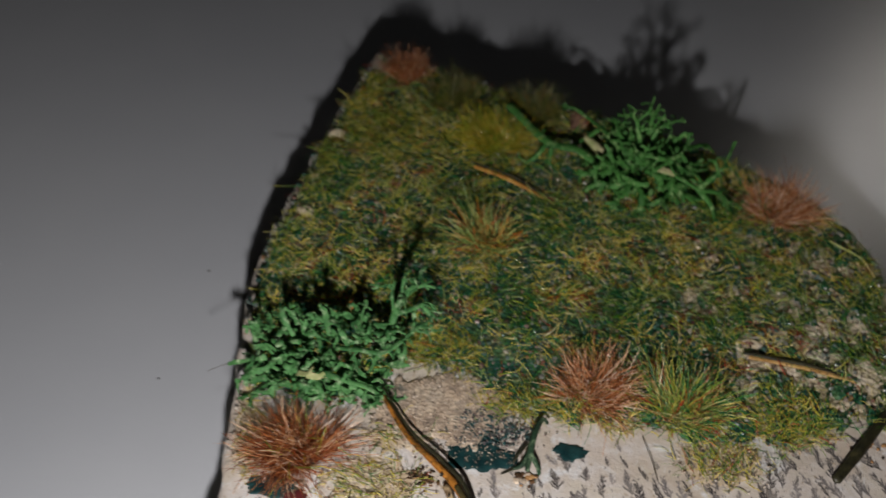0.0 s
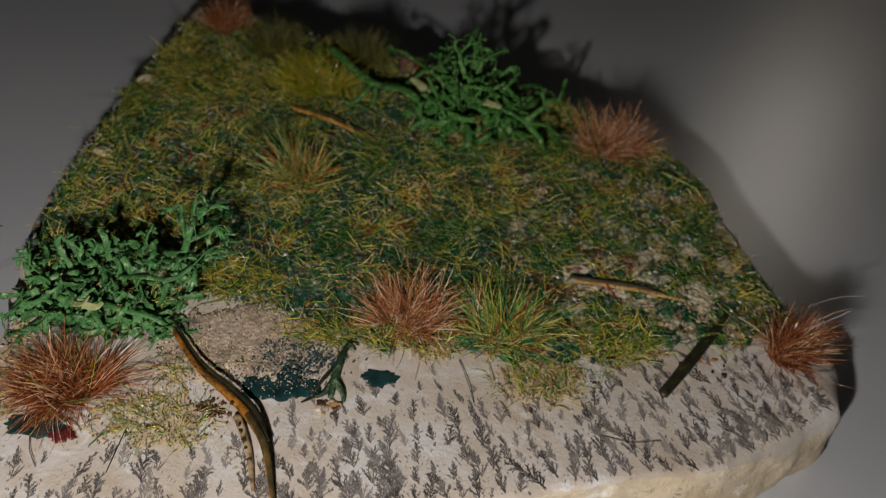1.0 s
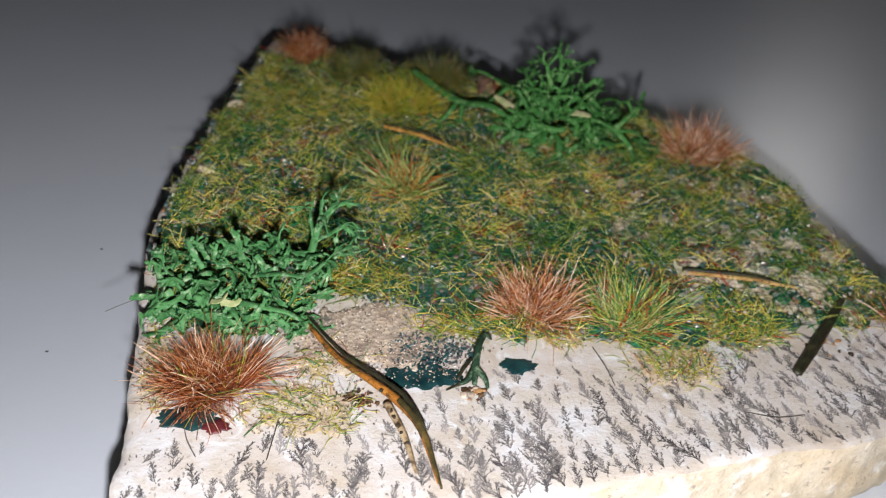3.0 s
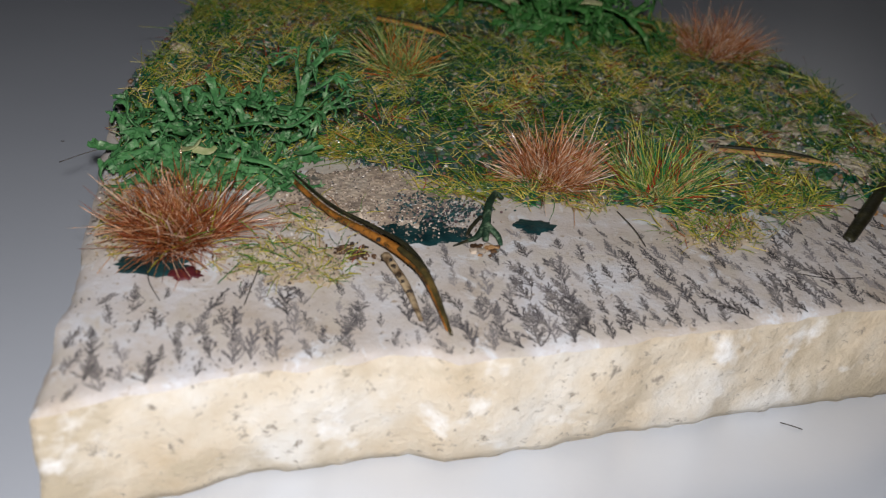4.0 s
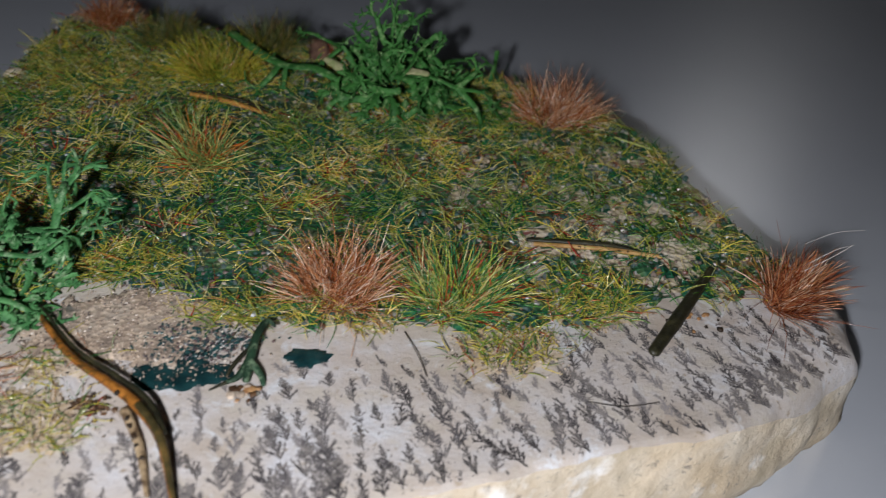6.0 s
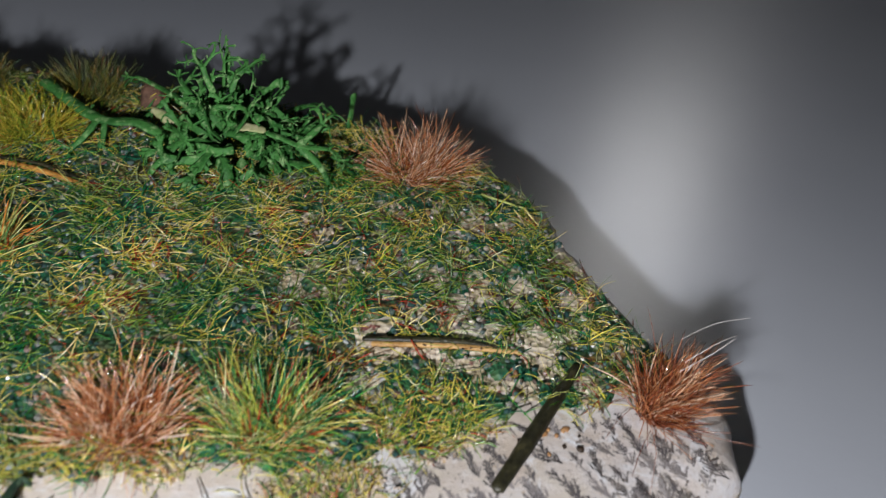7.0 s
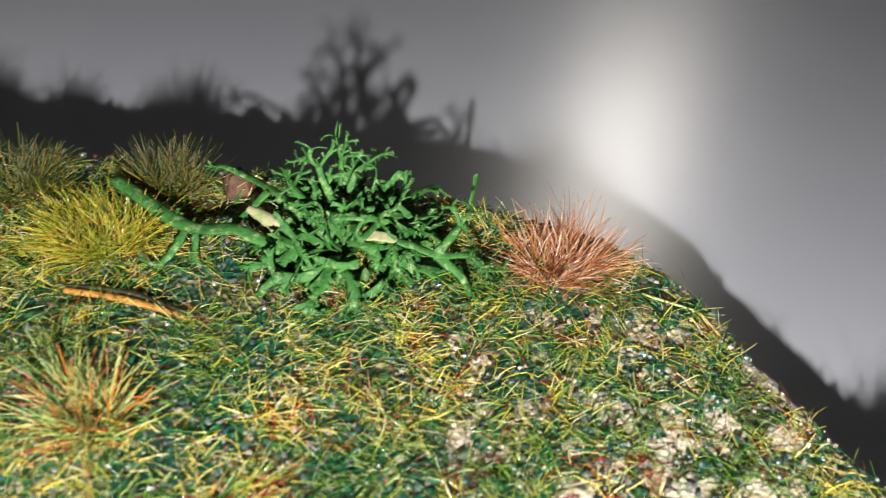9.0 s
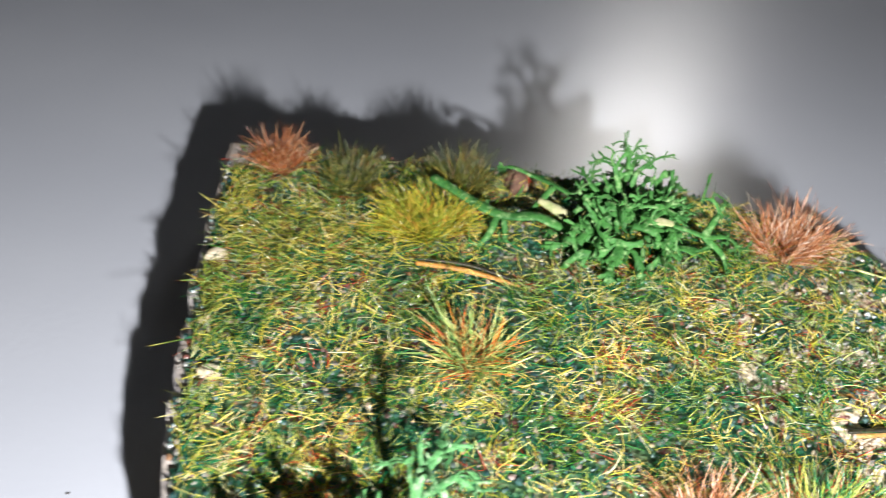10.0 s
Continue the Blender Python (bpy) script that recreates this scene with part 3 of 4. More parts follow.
def tuft(label, x, y, base, count, length, material, rng, tilt=62, width=0.038, lean=(0, 0), heart=None, oval=1.0, stiff=0, under=None):
    """A ragged tuft of fibres that fan out of a dab of glue in a dozen leaning locks; heart: short blades of another
    colour inside;
    stiff: how many thick shiny fibres stand among the rest; under: the material of the short fibres at its foot, a
    darker one painting shade there."""
    z = top(x, y)
    locks = rng.uniform(-1, 1, (15, 2)) * 0.8
    lock_way, lock_size = rng.normal(0, 0.34, (15, 2)), rng.uniform(0.62, 1.12, 15)

    def sheaf(n, low, high, girth, spread):
        r, a = np.sqrt(rng.uniform(0, 1, n)), rng.uniform(0, 2 * math.pi, n)
        foot = np.stack([r * np.cos(a), r * np.sin(a)], 1)
        near = np.argmin(((foot[:, None] - locks[None]) ** 2).sum(2), 1)
        roots = np.stack([(x + base * oval * foot[:, 0]) * MM, (y + base * foot[:, 1] / oval) * MM, np.full(n, z + 0.1 * MM)], 1)
        t = np.radians(tilt) * r ** 0.7 * rng.uniform(0.35, 1.15, n) + rng.normal(0, 0.30, n)
        b = a + rng.normal(0, spread, n)
        heads = np.stack([np.sin(t) * np.cos(b) + lean[0], np.sin(t) * np.sin(b) + lean[1], np.abs(np.cos(t)) + 0.05], 1)
        heads[:, :2] += lock_way[near]
        heads += rng.normal(0, 0.16, (n, 3))
        heads[:, 2] = np.maximum(heads[:, 2], 0.06)
        heads /= np.linalg.norm(heads, axis=1)[:, None]
        size = rng.uniform(low, high, n) * length * lock_size[near] * MM
        wide = np.clip(np.exp(rng.normal(0, 0.26, n)), 0.6, 1.9) * girth * MM
        return fibres(roots, heads, size, wide, size * rng.uniform(0.0, 0.26, n), rng, 0.20)

    ob = part("grass_tuft", sheaf(int(count * 1.0), 0.55, 1.12, width, 0.75), material)
    tagged(ob, label, "grass tuft")
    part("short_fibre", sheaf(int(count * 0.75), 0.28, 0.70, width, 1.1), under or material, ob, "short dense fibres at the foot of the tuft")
    if stiff:
        part("stiff_fibre", sheaf(stiff, 0.5, 0.92, width * 2.0, 0.8), SHINY, ob, "thick pale shiny fibres")
    if heart:
        name, inner, k, words = heart
        part(name, sheaf(k, 0.4, 0.9, 0.056, 0.9), inner, ob, words)
    ring, faces = [], []
    for s, h in ((1.0, -0.15), (0.8, 0.22), (0.4, 0.34)):
        for k in range(18):
            q = 2 * math.pi * k / 18
            rr = base * s * (1.05 + 0.18 * noise.noise((math.cos(q) * 2, math.sin(q) * 2, x)))
            ring.append(((x + rr * oval * math.cos(q)) * MM, (y + rr / oval * math.sin(q)) * MM, z + h * MM))
    ring.append((x * MM, y * MM, z + 0.38 * MM))
    for k in range(18):
        j = (k + 1) % 18
        faces += [(k, j, 18 + j, 18 + k), (18 + k, 18 + j, 36 + j, 36 + k), (36 + k, 36 + j, 54)]
    part("glue_base", (ring, faces), GLUE, ob, "dull dried glue under the fibres")
    return ob


# brown tufts get darker feet, for the shade deep between their fibres
tuft("wide reddish-brown grass tuft on bare stone beside green lichen", -10.2, 61.8, 3.0, 820, 7.1, RUSSET, rng, 66, under=FOOT_SHADE, oval=1.15, stiff=34, heart=("green_fibre", LIME, 46, "a few yellow-green fibres among the brown"))
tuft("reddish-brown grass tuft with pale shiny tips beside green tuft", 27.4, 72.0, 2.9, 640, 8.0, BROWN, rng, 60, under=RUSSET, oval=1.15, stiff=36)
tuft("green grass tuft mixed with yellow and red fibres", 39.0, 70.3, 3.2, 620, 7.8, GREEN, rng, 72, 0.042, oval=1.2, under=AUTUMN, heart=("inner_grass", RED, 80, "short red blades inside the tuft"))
tuft("brown grass tuft at the rounded corner of the slab", 73.9, 67.2, 2.0, 600, 8.0, RUSSET, rng, 52, 0.038, (0.30, 0.06), under=FOOT_SHADE, stiff=26)
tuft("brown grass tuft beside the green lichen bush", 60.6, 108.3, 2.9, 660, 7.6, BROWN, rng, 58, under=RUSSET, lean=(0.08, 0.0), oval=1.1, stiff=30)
tuft("small brown grass tuft at a bare corner of the slab", 1.6, 138.6, 2.4, 520, 6.2, RUSSET, rng, 58)
tuft("sparse green tuft with orange and red blades", 14.2, 98.8, 2.4, 230, 7.8, AUTUMN, rng, 76, 0.055, heart=("inner_grass", EMBER, 90, "short red and orange blades inside the tuft"))
tuft("soft yellow-green grass tuft beside a lichen limb", 16.4, 122.4, 3.6, 1100, 6.6, LIME, rng, 74, oval=1.1, heart=("orange_fibre", EMBER, 20, "short orange fibres at the foot"))
tuft("dark olive grass tuft at the slab's edge", 23.5, 129.5, 2.8, 640, 6.8, OLIVE, rng, 58)
tuft("dark olive grass tuft near the slab's edge", 9.5, 133.0, 2.6, 560, 5.6, OLIVE, rng, 62)


# ---- lichen ----
def ribbon(pts, across, half, thick, cup):
    """A closed strap along pts, half as wide as it is given at each, cupped and a little lumpy, as a lichen's lobe is."""
    sides, verts, faces = 8, [], []
    n = len(pts)
    for i, p in enumerate(pts):
        along = (pts[min(i + 1, n - 1)] - pts[max(i - 1, 0)]).normalized()
        across = (across - along * across.dot(along)).normalized()
        out = along.cross(across)
        for k in range(sides):
            a = 2 * math.pi * k / sides
            v = p + across * (math.cos(a) * half[i]) + out * (math.sin(a) * min(thick, half[i] * 0.8) + cup * half[i] * (math.cos(a) ** 2 - 0.5))
            w = 0.09 * half[i] * noise.noise(v * 1500)
            verts.append(v + out * w + across * w)
    for i in range(n - 1):
        for k in range(sides):
            j = (k + 1) % sides
            faces.append((i * sides + k, i * sides + j, (i + 1) * sides + j, (i + 1) * sides + k))
    a = len(verts)
    verts += [pts[0] - (pts[1] - pts[0]).normalized() * half[0] * 0.4, pts[-1] + (pts[-1] - pts[-2]).normalized() * half[-1] * 0.5]
    for k in range(sides):
        j = (k + 1) % sides
        faces.append((a, j, k))
        faces.append((a + 1, (n - 1) * sides + k, (n - 1) * sides + j))
    return verts, faces


def lichen_branch(start, heading, length, half, depth, rnd, out, across=None, droop=0.05):
    """One strap-like lobe that forks in its own plane, as antlers do, and ends in short blunt teeth."""
    p, d = Vector(start), Vector(heading).normalized()
    if across is None:
        across = d.cross(Vector((rnd.gauss(0, 0.7), rnd.gauss(0, 0.7), 1.0)))
    s = (across - d * across.dot(d)).normalized()
    n = 6 if depth else 4
    sway, roll = rnd.gauss(0, 0.12), rnd.gauss(0, 0.16)
    pts = [p.copy()]
    for _ in range(n):
        d = (d + s * (sway + rnd.gauss(0, 0.06)) + d.cross(s) * (roll + rnd.gauss(0, 0.06)) - Vector((0, 0, droop))).normalized()
        s = (s - d * s.dot(d)).normalized()
        p = p + d * (length / n)
        if p.z < ZT + 0.5 * MM:
            p.z = ZT + 0.5 * MM
            d.z = abs(d.z) * 0.3
        pts.append(p.copy())
    flare = [0.85 - 0.2 * math.sin(math.pi * i / n) + (0.30 if depth else -0.05) * (i / n) ** 3 for i in range(n + 1)]
    out.append(ribbon(pts, s, [half * f * (1 + 0.10 * rnd.uniform(-1, 1)) for f in flare], 0.12 * half + 0.045 * MM, rnd.uniform(-0.25, 0.35)))
    if depth == 0:
        for k in range(rnd.choice((2, 3, 4))):
            a = (-0.75, 0.75, 0.1, -0.25)[k] + rnd.gauss(0, 0.25)
            way = d * math.cos(a) + s * math.sin(a)
            e = p + way * length * rnd.uniform(0.2, 0.45)
            out.append(ribbon([p - d * half * 0.3, (p + e) * 0.5 + d * length * 0.03, e], s, [half * 0.46, half * 0.36, half * 0.18], 0.2 * half, 0.0))
        return
    for k in range(3 if rnd.random() < 0.25 else 2):
        a = (0.55, -0.55, 0.05)[k] + rnd.gauss(0, 0.17)
        way = d * math.cos(a) + s * math.sin(a)
        turn = (s * math.cos(a) - d * math.sin(a)) + d.cross(s) * rnd.gauss(0, 0.45)
        lichen_branch(p - d * half * 0.3, way, length * rnd.uniform(0.42, 0.66), half * rnd.uniform(0.66, 0.84), depth - 1, rnd, out, turn, droop)
    for q in pts[2:-1]:
        if rnd.random() < 0.30:
            way = d * 0.6 + s * rnd.choice((-1, 1)) + d.cross(s) * rnd.gauss(0, 0.2)
            lichen_branch(q, way, length * rnd.uniform(0.2, 0.34), half * 0.5, 0, rnd, out, d.cross(s).cross(way), 0)


def lichen(label, stems, limbs, material, seed, extra=()):
    rnd = random.Random(seed)
    ob = tagged(new("lichen_bush"), label, "lichen")
    cx = sum(s[0] for s in stems) / len(stems)
    cy = sum(s[1] for s in stems) / len(stems)
    ob.location = (cx * MM, cy * MM, ZT)
    shift = Vector(ob.location)

    def own(data):
        return [Vector(v) - shift for v in data[0]], data[1]

    for x, y, z, az, el, length, radius, depth in stems:
        out = []
        a, e = math.radians(az), math.radians(el)
        way = Vector((math.cos(a) * math.cos(e), math.sin(a) * math.cos(e), math.sin(e)))
        face = Vector((x - cx, y - cy, z)).normalized() + Vector((rnd.gauss(0, 0.45), rnd.gauss(0, 0.45) - 0.3, 0.5))
        lichen_branch((x * MM, y * MM, ZT + z * MM), way, length * MM, radius * MM, depth, rnd, out, way.cross(face))
        part("branch", own(join(out)), material, ob)
    for pts, r0, r1, forks in limbs:
        c = [Vector((x * MM, y * MM, ZT + z * MM)) for x, y, z in pts]
        c = curve_through(c, 5)
        broad = (c[1] - c[0]).cross(Vector((rnd.gauss(0, 0.25), rnd.gauss(0, 0.25), 1))).normalized()
        out = [ribbon(c, broad, [MM * (r0 + (r1 - r0) * i / (len(c) - 1)) * (1 + 0.12 * rnd.uniform(-1, 1)) for i in range(len(c))], 0.18 * r0 * MM, 0.3)]
        for q in c[2:-2:3]:
            if rnd.random() < 0.3:
                lichen_branch(q, Vector((rnd.gauss(0, 1), rnd.gauss(0, 1), rnd.gauss(0, 0.8))), rnd.uniform(0.8, 1.4) * MM, 0.28 * MM, 0, rnd, out)
        d = (c[-1] - c[-2]).normalized()
        broad = (broad - d * broad.dot(d)).normalized()
        for k in range(forks):
            a = (k - (forks - 1) / 2) * 0.55 + rnd.gauss(0, 0.15)
            lichen_branch(c[-1], d * math.cos(a) + broad * math.sin(a) + d.cross(broad) * rnd.gauss(0, 0.25), rnd.uniform(1.4, 2.6) * MM, r1 * 0.7 * MM, 1, rnd, out, broad)
        part("branch", own(join(out)), material, ob)
    for pts, r in extra:
        c = [Vector((x * MM, y * MM, ZT + z * MM)) for x, y, z in pts]
        c = curve_through(c, 3)
        part("cut_stem", own(ribbon(c, Vector((0.5, 0.6, 0.2)), [r * MM * (1.25 - 0.5 * i / (len(c) - 1)) * (1 + 0.15 * rnd.uniform(-1, 1)) for i in range(len(c))], 0.35 * r * MM, 0.3)), CREAM, ob, "pale cream bare stem")
    return ob


rnd = random.Random(5)
stems = []
for i in range(74):
    az, lift = 137.5 * i + rnd.uniform(-12, 12), (i + 0.5) / 74
    e = math.asin(lift)
    far = rnd.uniform(0.35, 0.8)
    a = math.radians(az)
    stems.append((40.0 + 7.4 * far * math.cos(a) * math.cos(e), 113.2 + 6.0 * far * math.sin(a) * math.cos(e), 0.6 + 9.8 * far * lift, az + rnd.uniform(-75, 75), math.degrees(e) * 0.55 + rnd.uniform(-45, 25), rnd.uniform(2.8, 4.4), rnd.uniform(0.52, 0.82), 1 if lift < 0.55 and i % 3 else 2))
for dx, dy in ((0, 0), (1.2, 0.6), (-0.6, 1.0)):
    stems.append((53.2 + dx, 108.0 + dy, 0.8, rnd.uniform(0, 360), 50, 2.0, 0.4, 1))
lichen("bushy bright green dyed lichen with forked branches on grass", stems, [
    ([(34, 114, 2.0), (29.5, 117.5, 3.6), (24.6, 119.5, 3.4), (18.6, 126.8, 4.6)], 0.85, 0.85, 0),
    ([(24.8, 119.5, 3.4), (23.0, 117.5, 2.0), (21.5, 116.8, 0.9)], 0.5, 0.36, 4),
    ([(25.4, 119.2, 3.2), (25.0, 117.0, 1.2)], 0.45, 0.32, 4),
    ([(37, 117, 3.5), (34.5, 121.5, 4.2), (32, 125, 4.2), (29.8, 127, 4.6)], 0.8, 0.7, 2),
    ([(33, 122, 4.5), (31, 121, 3.2)], 0.7, 0.5, 2),
    ([(41, 111, 5.5), (43.5, 109.5, 6.2), (46.6, 107.5, 5.6)], 0.55, 0.6, 0),
    ([(46.6, 107.5, 5.6), (49, 106, 3.5), (50, 105.5, 1.2)], 0.55, 0.38, 4),
    ([(46.6, 107.5, 5.6), (50, 107.5, 5.0)], 0.6, 0.4, 4),
    ([(46.6, 107.5, 5.6), (49.5, 109.5, 7.0)], 0.55, 0.4, 3),
    ([(44, 117, 3.4), (48, 119.5, 3.8), (50.8, 120.8, 3.6)], 0.5, 0.42, 2),
    ([(54.6, 119.2, 0.6), (55.0, 119.6, 2.6), (55.3, 120, 5.2)], 0.4, 0.55, 0),
    ([(38, 114.5, 8.4), (37.2, 114.5, 10.4), (36.8, 115, 11.8)], 0.42, 0.36, 4),
    ([(39.8, 115, 8.5), (40.6, 115.6, 10.2), (41.8, 115.4, 11.4)], 0.4, 0.32, 4),
    ([(39.0, 115.5, 9.2), (39.2, 116, 11.8)], 0.38, 0.3, 4),
    ([(36.2, 114, 7.6), (34.6, 116, 9.0)], 0.5, 0.42, 5),
], LICHEN, 21, [([(33.4, 118.4, 2.8), (32.2, 119.8, 3.2), (31.0, 121.0, 3.4)], 0.72), ([(40.6, 110.9, 6.3), (41.8, 110.0, 6.6), (43.0, 109.3, 6.6)], 0.62)])

stems = []
for i in range(92):
    a, lift = 2.4 * i, ((i * 0.618) % 1)
    far = math.sqrt((i + 0.5) / 92)
    x, y = -8.0 + 8.8 * far * math.cos(a), 74.6 + 5.6 * far * math.sin(a)
    stems.append((x, y, 0.6 + 6.8 * lift * math.sqrt(1 - 0.6 * far * far), math.degrees(a) + rnd.uniform(-100, 100), rnd.choice((-25, 0, 20, 45)), rnd.uniform(1.7, 2.6), rnd.uniform(0.46, 0.66), 2))
for i in range(36):
    a, far = 2.4 * i + 1.0, math.sqrt((i + 0.5) / 36)
    stems.append((-8.0 + 9.0 * far * math.cos(a), 74.2 + 5.4 * far * math.sin(a), 0.6 + 2.4 * rnd.random(), rnd.uniform(0, 360), rnd.choice((0, 25, 50)), rnd.uniform(1.8, 2.6), rnd.uniform(0.46, 0.6), 1))
lichen("pale-tipped green dyed lichen clump at the slab's edge", stems, [
    ([(-0.6, 77, 2.0), (0.8, 78.6, 5.0), (1.4, 79.6, 7.0), (2.0, 80.3, 8.6)], 0.6, 0.5, 4),
    ([(1.9, 80.2, 8.2), (3.4, 80.4, 9.8)], 0.5, 0.45, 4),
    ([(1.1, 79.2, 6.0), (3.0, 79.3, 7.0), (4.4, 79.1, 8.2)], 0.5, 0.42, 4),
    ([(1.0, 79.4, 6.6), (0.7, 80.2, 9.4)], 0.45, 0.38, 3),
    ([(0.2, 76.4, 2.4), (2.2, 76.6, 3.6), (3.6, 77.2, 5.4)], 0.5, 0.42, 4),
    ([(-6, 74.5, 4.5), (-3, 73.5, 5.6), (0, 73.4, 5.4), (2.2, 74.6, 6.4)], 0.5, 0.42, 6),
    ([(-8, 72, 3.0), (-5, 70.4, 3.4), (-2, 69.8, 3.0), (0, 69.5, 1.6)], 0.5, 0.4, 6),
], LICHEN_PALE, 33, [([(-10.4, 70.6, 4.0), (-9.2, 70.2, 4.5), (-8.6, 70.9, 5.0)], 0.34), ([(-9.2, 70.2, 4.3), (-7.8, 70.1, 4.1), (-7.2, 70.5, 4.4)], 0.38)])


# ---- twigs ----
def twig(name, label, pts, radii, material, category="twig", flat=0.75, sides=8):
    c = curve_through([Vector((x * MM, y * MM, top(x, y) + z * MM)) for x, y, z in pts], 7)
    m = len(pts) - 1
    rr = [MM * float(np.interp(i / (len(c) - 1) * m, range(len(radii)), radii)) * (1 + 0.07 * noise.noise((i * 0.9, pts[0][0], 0))) for i in range(len(c))]
    return tagged(part(name, tube(c, rr, sides, flat), material), label, category)


def sub_twig(name, pts, radii, material, parent, label):
    ob = twig(name, label, pts, radii, material)
    ob.parent = parent
    for key in ("category",):
        if key in ob:
            del ob[key]
    return ob


def blob(x, y, rx, ry, h, seed, z=0.0, n=26, jag=0.3):
    """A low rounded dab with an uneven rim."""
    verts, faces = [], []
    rings = ((1.0, -0.1), (0.93, 0.55), (0.7, 0.9), (0.35, 1.0))
    for s, k in rings:
        for i in range(n):
            a = 2 * math.pi * i / n
            w = 1 + jag * noise.noise((math.cos(a) * 1.6 + seed, math.sin(a) * 1.6, seed)) + jag * 0.6 * noise.noise((math.cos(a) * 5 + seed, math.sin(a) * 5, seed))
            px, py = x + rx * s * w * math.cos(a), y + ry * s * w * math.sin(a)
            verts.append((px * MM, py * MM, top(px, py) + (z + h * k) * MM))
    verts.append((x * MM, y * MM, top(x, y) + (z + h) * MM))
    for r in range(len(rings) - 1):
        for i in range(n):
            j = (i + 1) % n
            faces.append((r * n + i, r * n + j, (r + 1) * n + j, (r + 1) * n + i))
    faces += [((len(rings) - 1) * n + i, (len(rings) - 1) * n + (i + 1) % n, len(verts) - 1) for i in range(n)]
    return verts, faces


main = twig("dry_twig", "curved orange-brown dry twig with dark spots on stone", [(-0.4, 71.0, 1.2), (3.2, 64.4, 1.3), (6.6, 60.6, 1.4), (9.2, 57.4, 1.5), (11.2, 53.2, 1.4), (12.3, 47.0, 0.5)], [0.27, 0.37, 0.50, 0.60, 0.40, 0.17], ORANGE)
# dark strip painting the twig's shaded right side and the shadow beside it
sub_twig("dark_edge", [(0.0, 71.2, 1.45), (3.7, 64.8, 1.6), (7.2, 61.0, 1.75), (10.0, 57.7, 1.8), (11.6, 53.8, 1.5)], [0.13, 0.19, 0.27, 0.30, 0.15], BARK_AND_SHADE, main, "dark strip along the twig")
sub_twig("tail", [(9.4, 57.0, 1.9), (11.3, 53.0, 1.7), (12.5, 46.4, 0.5)], [0.42, 0.38, 0.15], OLIVE_BARK, main, "olive-brown tapering end of the twig")
sub_twig("side_shoot", [(8.2, 57.6, 0.8), (9.6, 53.4, 0.4), (10.3, 48.6, 0.3)], [0.5, 0.42, 0.18], PALE, main, "pale side shoot with dark spots")
crumb = random.Random(9)
for i in range(46):
    x = crumb.gauss(5.4, 1.1)
    y = 59.0 - 0.45 * (x - 5.4) + crumb.gauss(0, 0.75)
    part("dark_flake", blob(x, y, crumb.uniform(0.10, 0.38), crumb.uniform(0.10, 0.32), crumb.uniform(0.1, 0.5), 40 + i, 0, 9, 0.7), (BLACK, UMBER, UMBER)[i % 3], main)
for i, (x, y, z) in enumerate([(7.6, 58.6, 1.8), (8.5, 56.2, 1.2), (8.7, 55.5, 1.0), (9.1, 54.6, 0.7), (9.3, 53.6, 0.65), (9.8, 52.2, 0.6)]):
    part("dark_flake", blob(x, y, crumb.uniform(0.16, 0.32), crumb.uniform(0.16, 0.36), 0.2, 70 + i, z, 10, 0.9), BLACK, main)
stick = twig("stick", "dark olive-brown flat stick lying on stone and grass", [(68.2, 73.2, 0.7), (64.4, 69.0, 1.0), (60.2, 64.6, 0.85), (56.4, 60.8, 0.45)], [0.46, 0.66, 0.74, 0.62], BARK_AND_SHADE, "stick", 0.55)
for i in range(16):
    part("bark_crumb", blob(crumb.gauss(62.6, 1.3), crumb.gauss(65.3, 1.0), crumb.uniform(0.14, 0.4), crumb.uniform(0.14, 0.34), crumb.uniform(0.1, 0.3), 140 + i, 0, 9, 0.6), RUST if i % 2 else BLACK, stick)
TAN = twig_material("tan_split_twig", [(0.28, (0.08, 0.045, 0.015)), (0.38, (0.34, 0.18, 0.05)), (0.60, (0.54, 0.34, 0.13)), (0.75, (0.66, 0.48, 0.26))], 0.0018)
split = twig("dry_twig", "split amber-tan twig with a dark edge lying on grit", [(49.8, 79.4, 0.55), (56.7, 78.0, 0.65), (63.6, 76.2, 0.4)], [0.42, 0.48, 0.42], TAN, "twig", 0.6)
# a darker strip along the back of the split twig
sub_twig("dark_edge", [(49.0, 79.9, 0.8), (53.5, 78.95, 0.95), (58.0, 78.0, 0.95), (61.8, 77.0, 0.6)], [0.26, 0.40, 0.38, 0.14], BARK_AND_SHADE, split, "dark strip along the twig")
split = twig("dry_twig", "thin orange twig with a dark tip among grass", [(12.9, 114.9, 1.0), (18.4, 112.3, 0.9), (23.8, 108.8, 0.5)], [0.40, 0.46, 0.26], AMBER)
# dark strip standing for the shadow this twig throws behind itself
sub_twig("dark_edge", [(12.8, 115.4, 1.3), (18.6, 112.9, 1.3), (23.8, 109.2, 0.8), (25.4, 107.8, 0.5)], [0.14, 0.30, 0.28, 0.12], BARK_AND_SHADE, split, "dark strip along the twig")
twig("dry_twig", "short red-brown fibre twig in grass near the edge", [(67.5, 102.6, 0.9), (71.5, 99.2, 1.0)], [0.22, 0.14], AUTUMN, "twig")

sprig = twig("sprig", "small forked dull green sprig with pale crumbs on stone", [(18.0, 60.2, 0.6), (18.5, 62.6, 1.0), (19.2, 65.2, 1.5), (20.2, 67.0, 1.6), (20.9, 66.6, 1.3)], [0.30, 0.46, 0.38, 0.32, 0.2], SPRIG, "sprig")
sub_twig("prong", [(18.4, 62.4, 0.9), (17.4, 61.0, 0.5), (16.2, 60.6, 0.2)], [0.46, 0.36, 0.2], SPRIG, sprig, "short dull green prong")
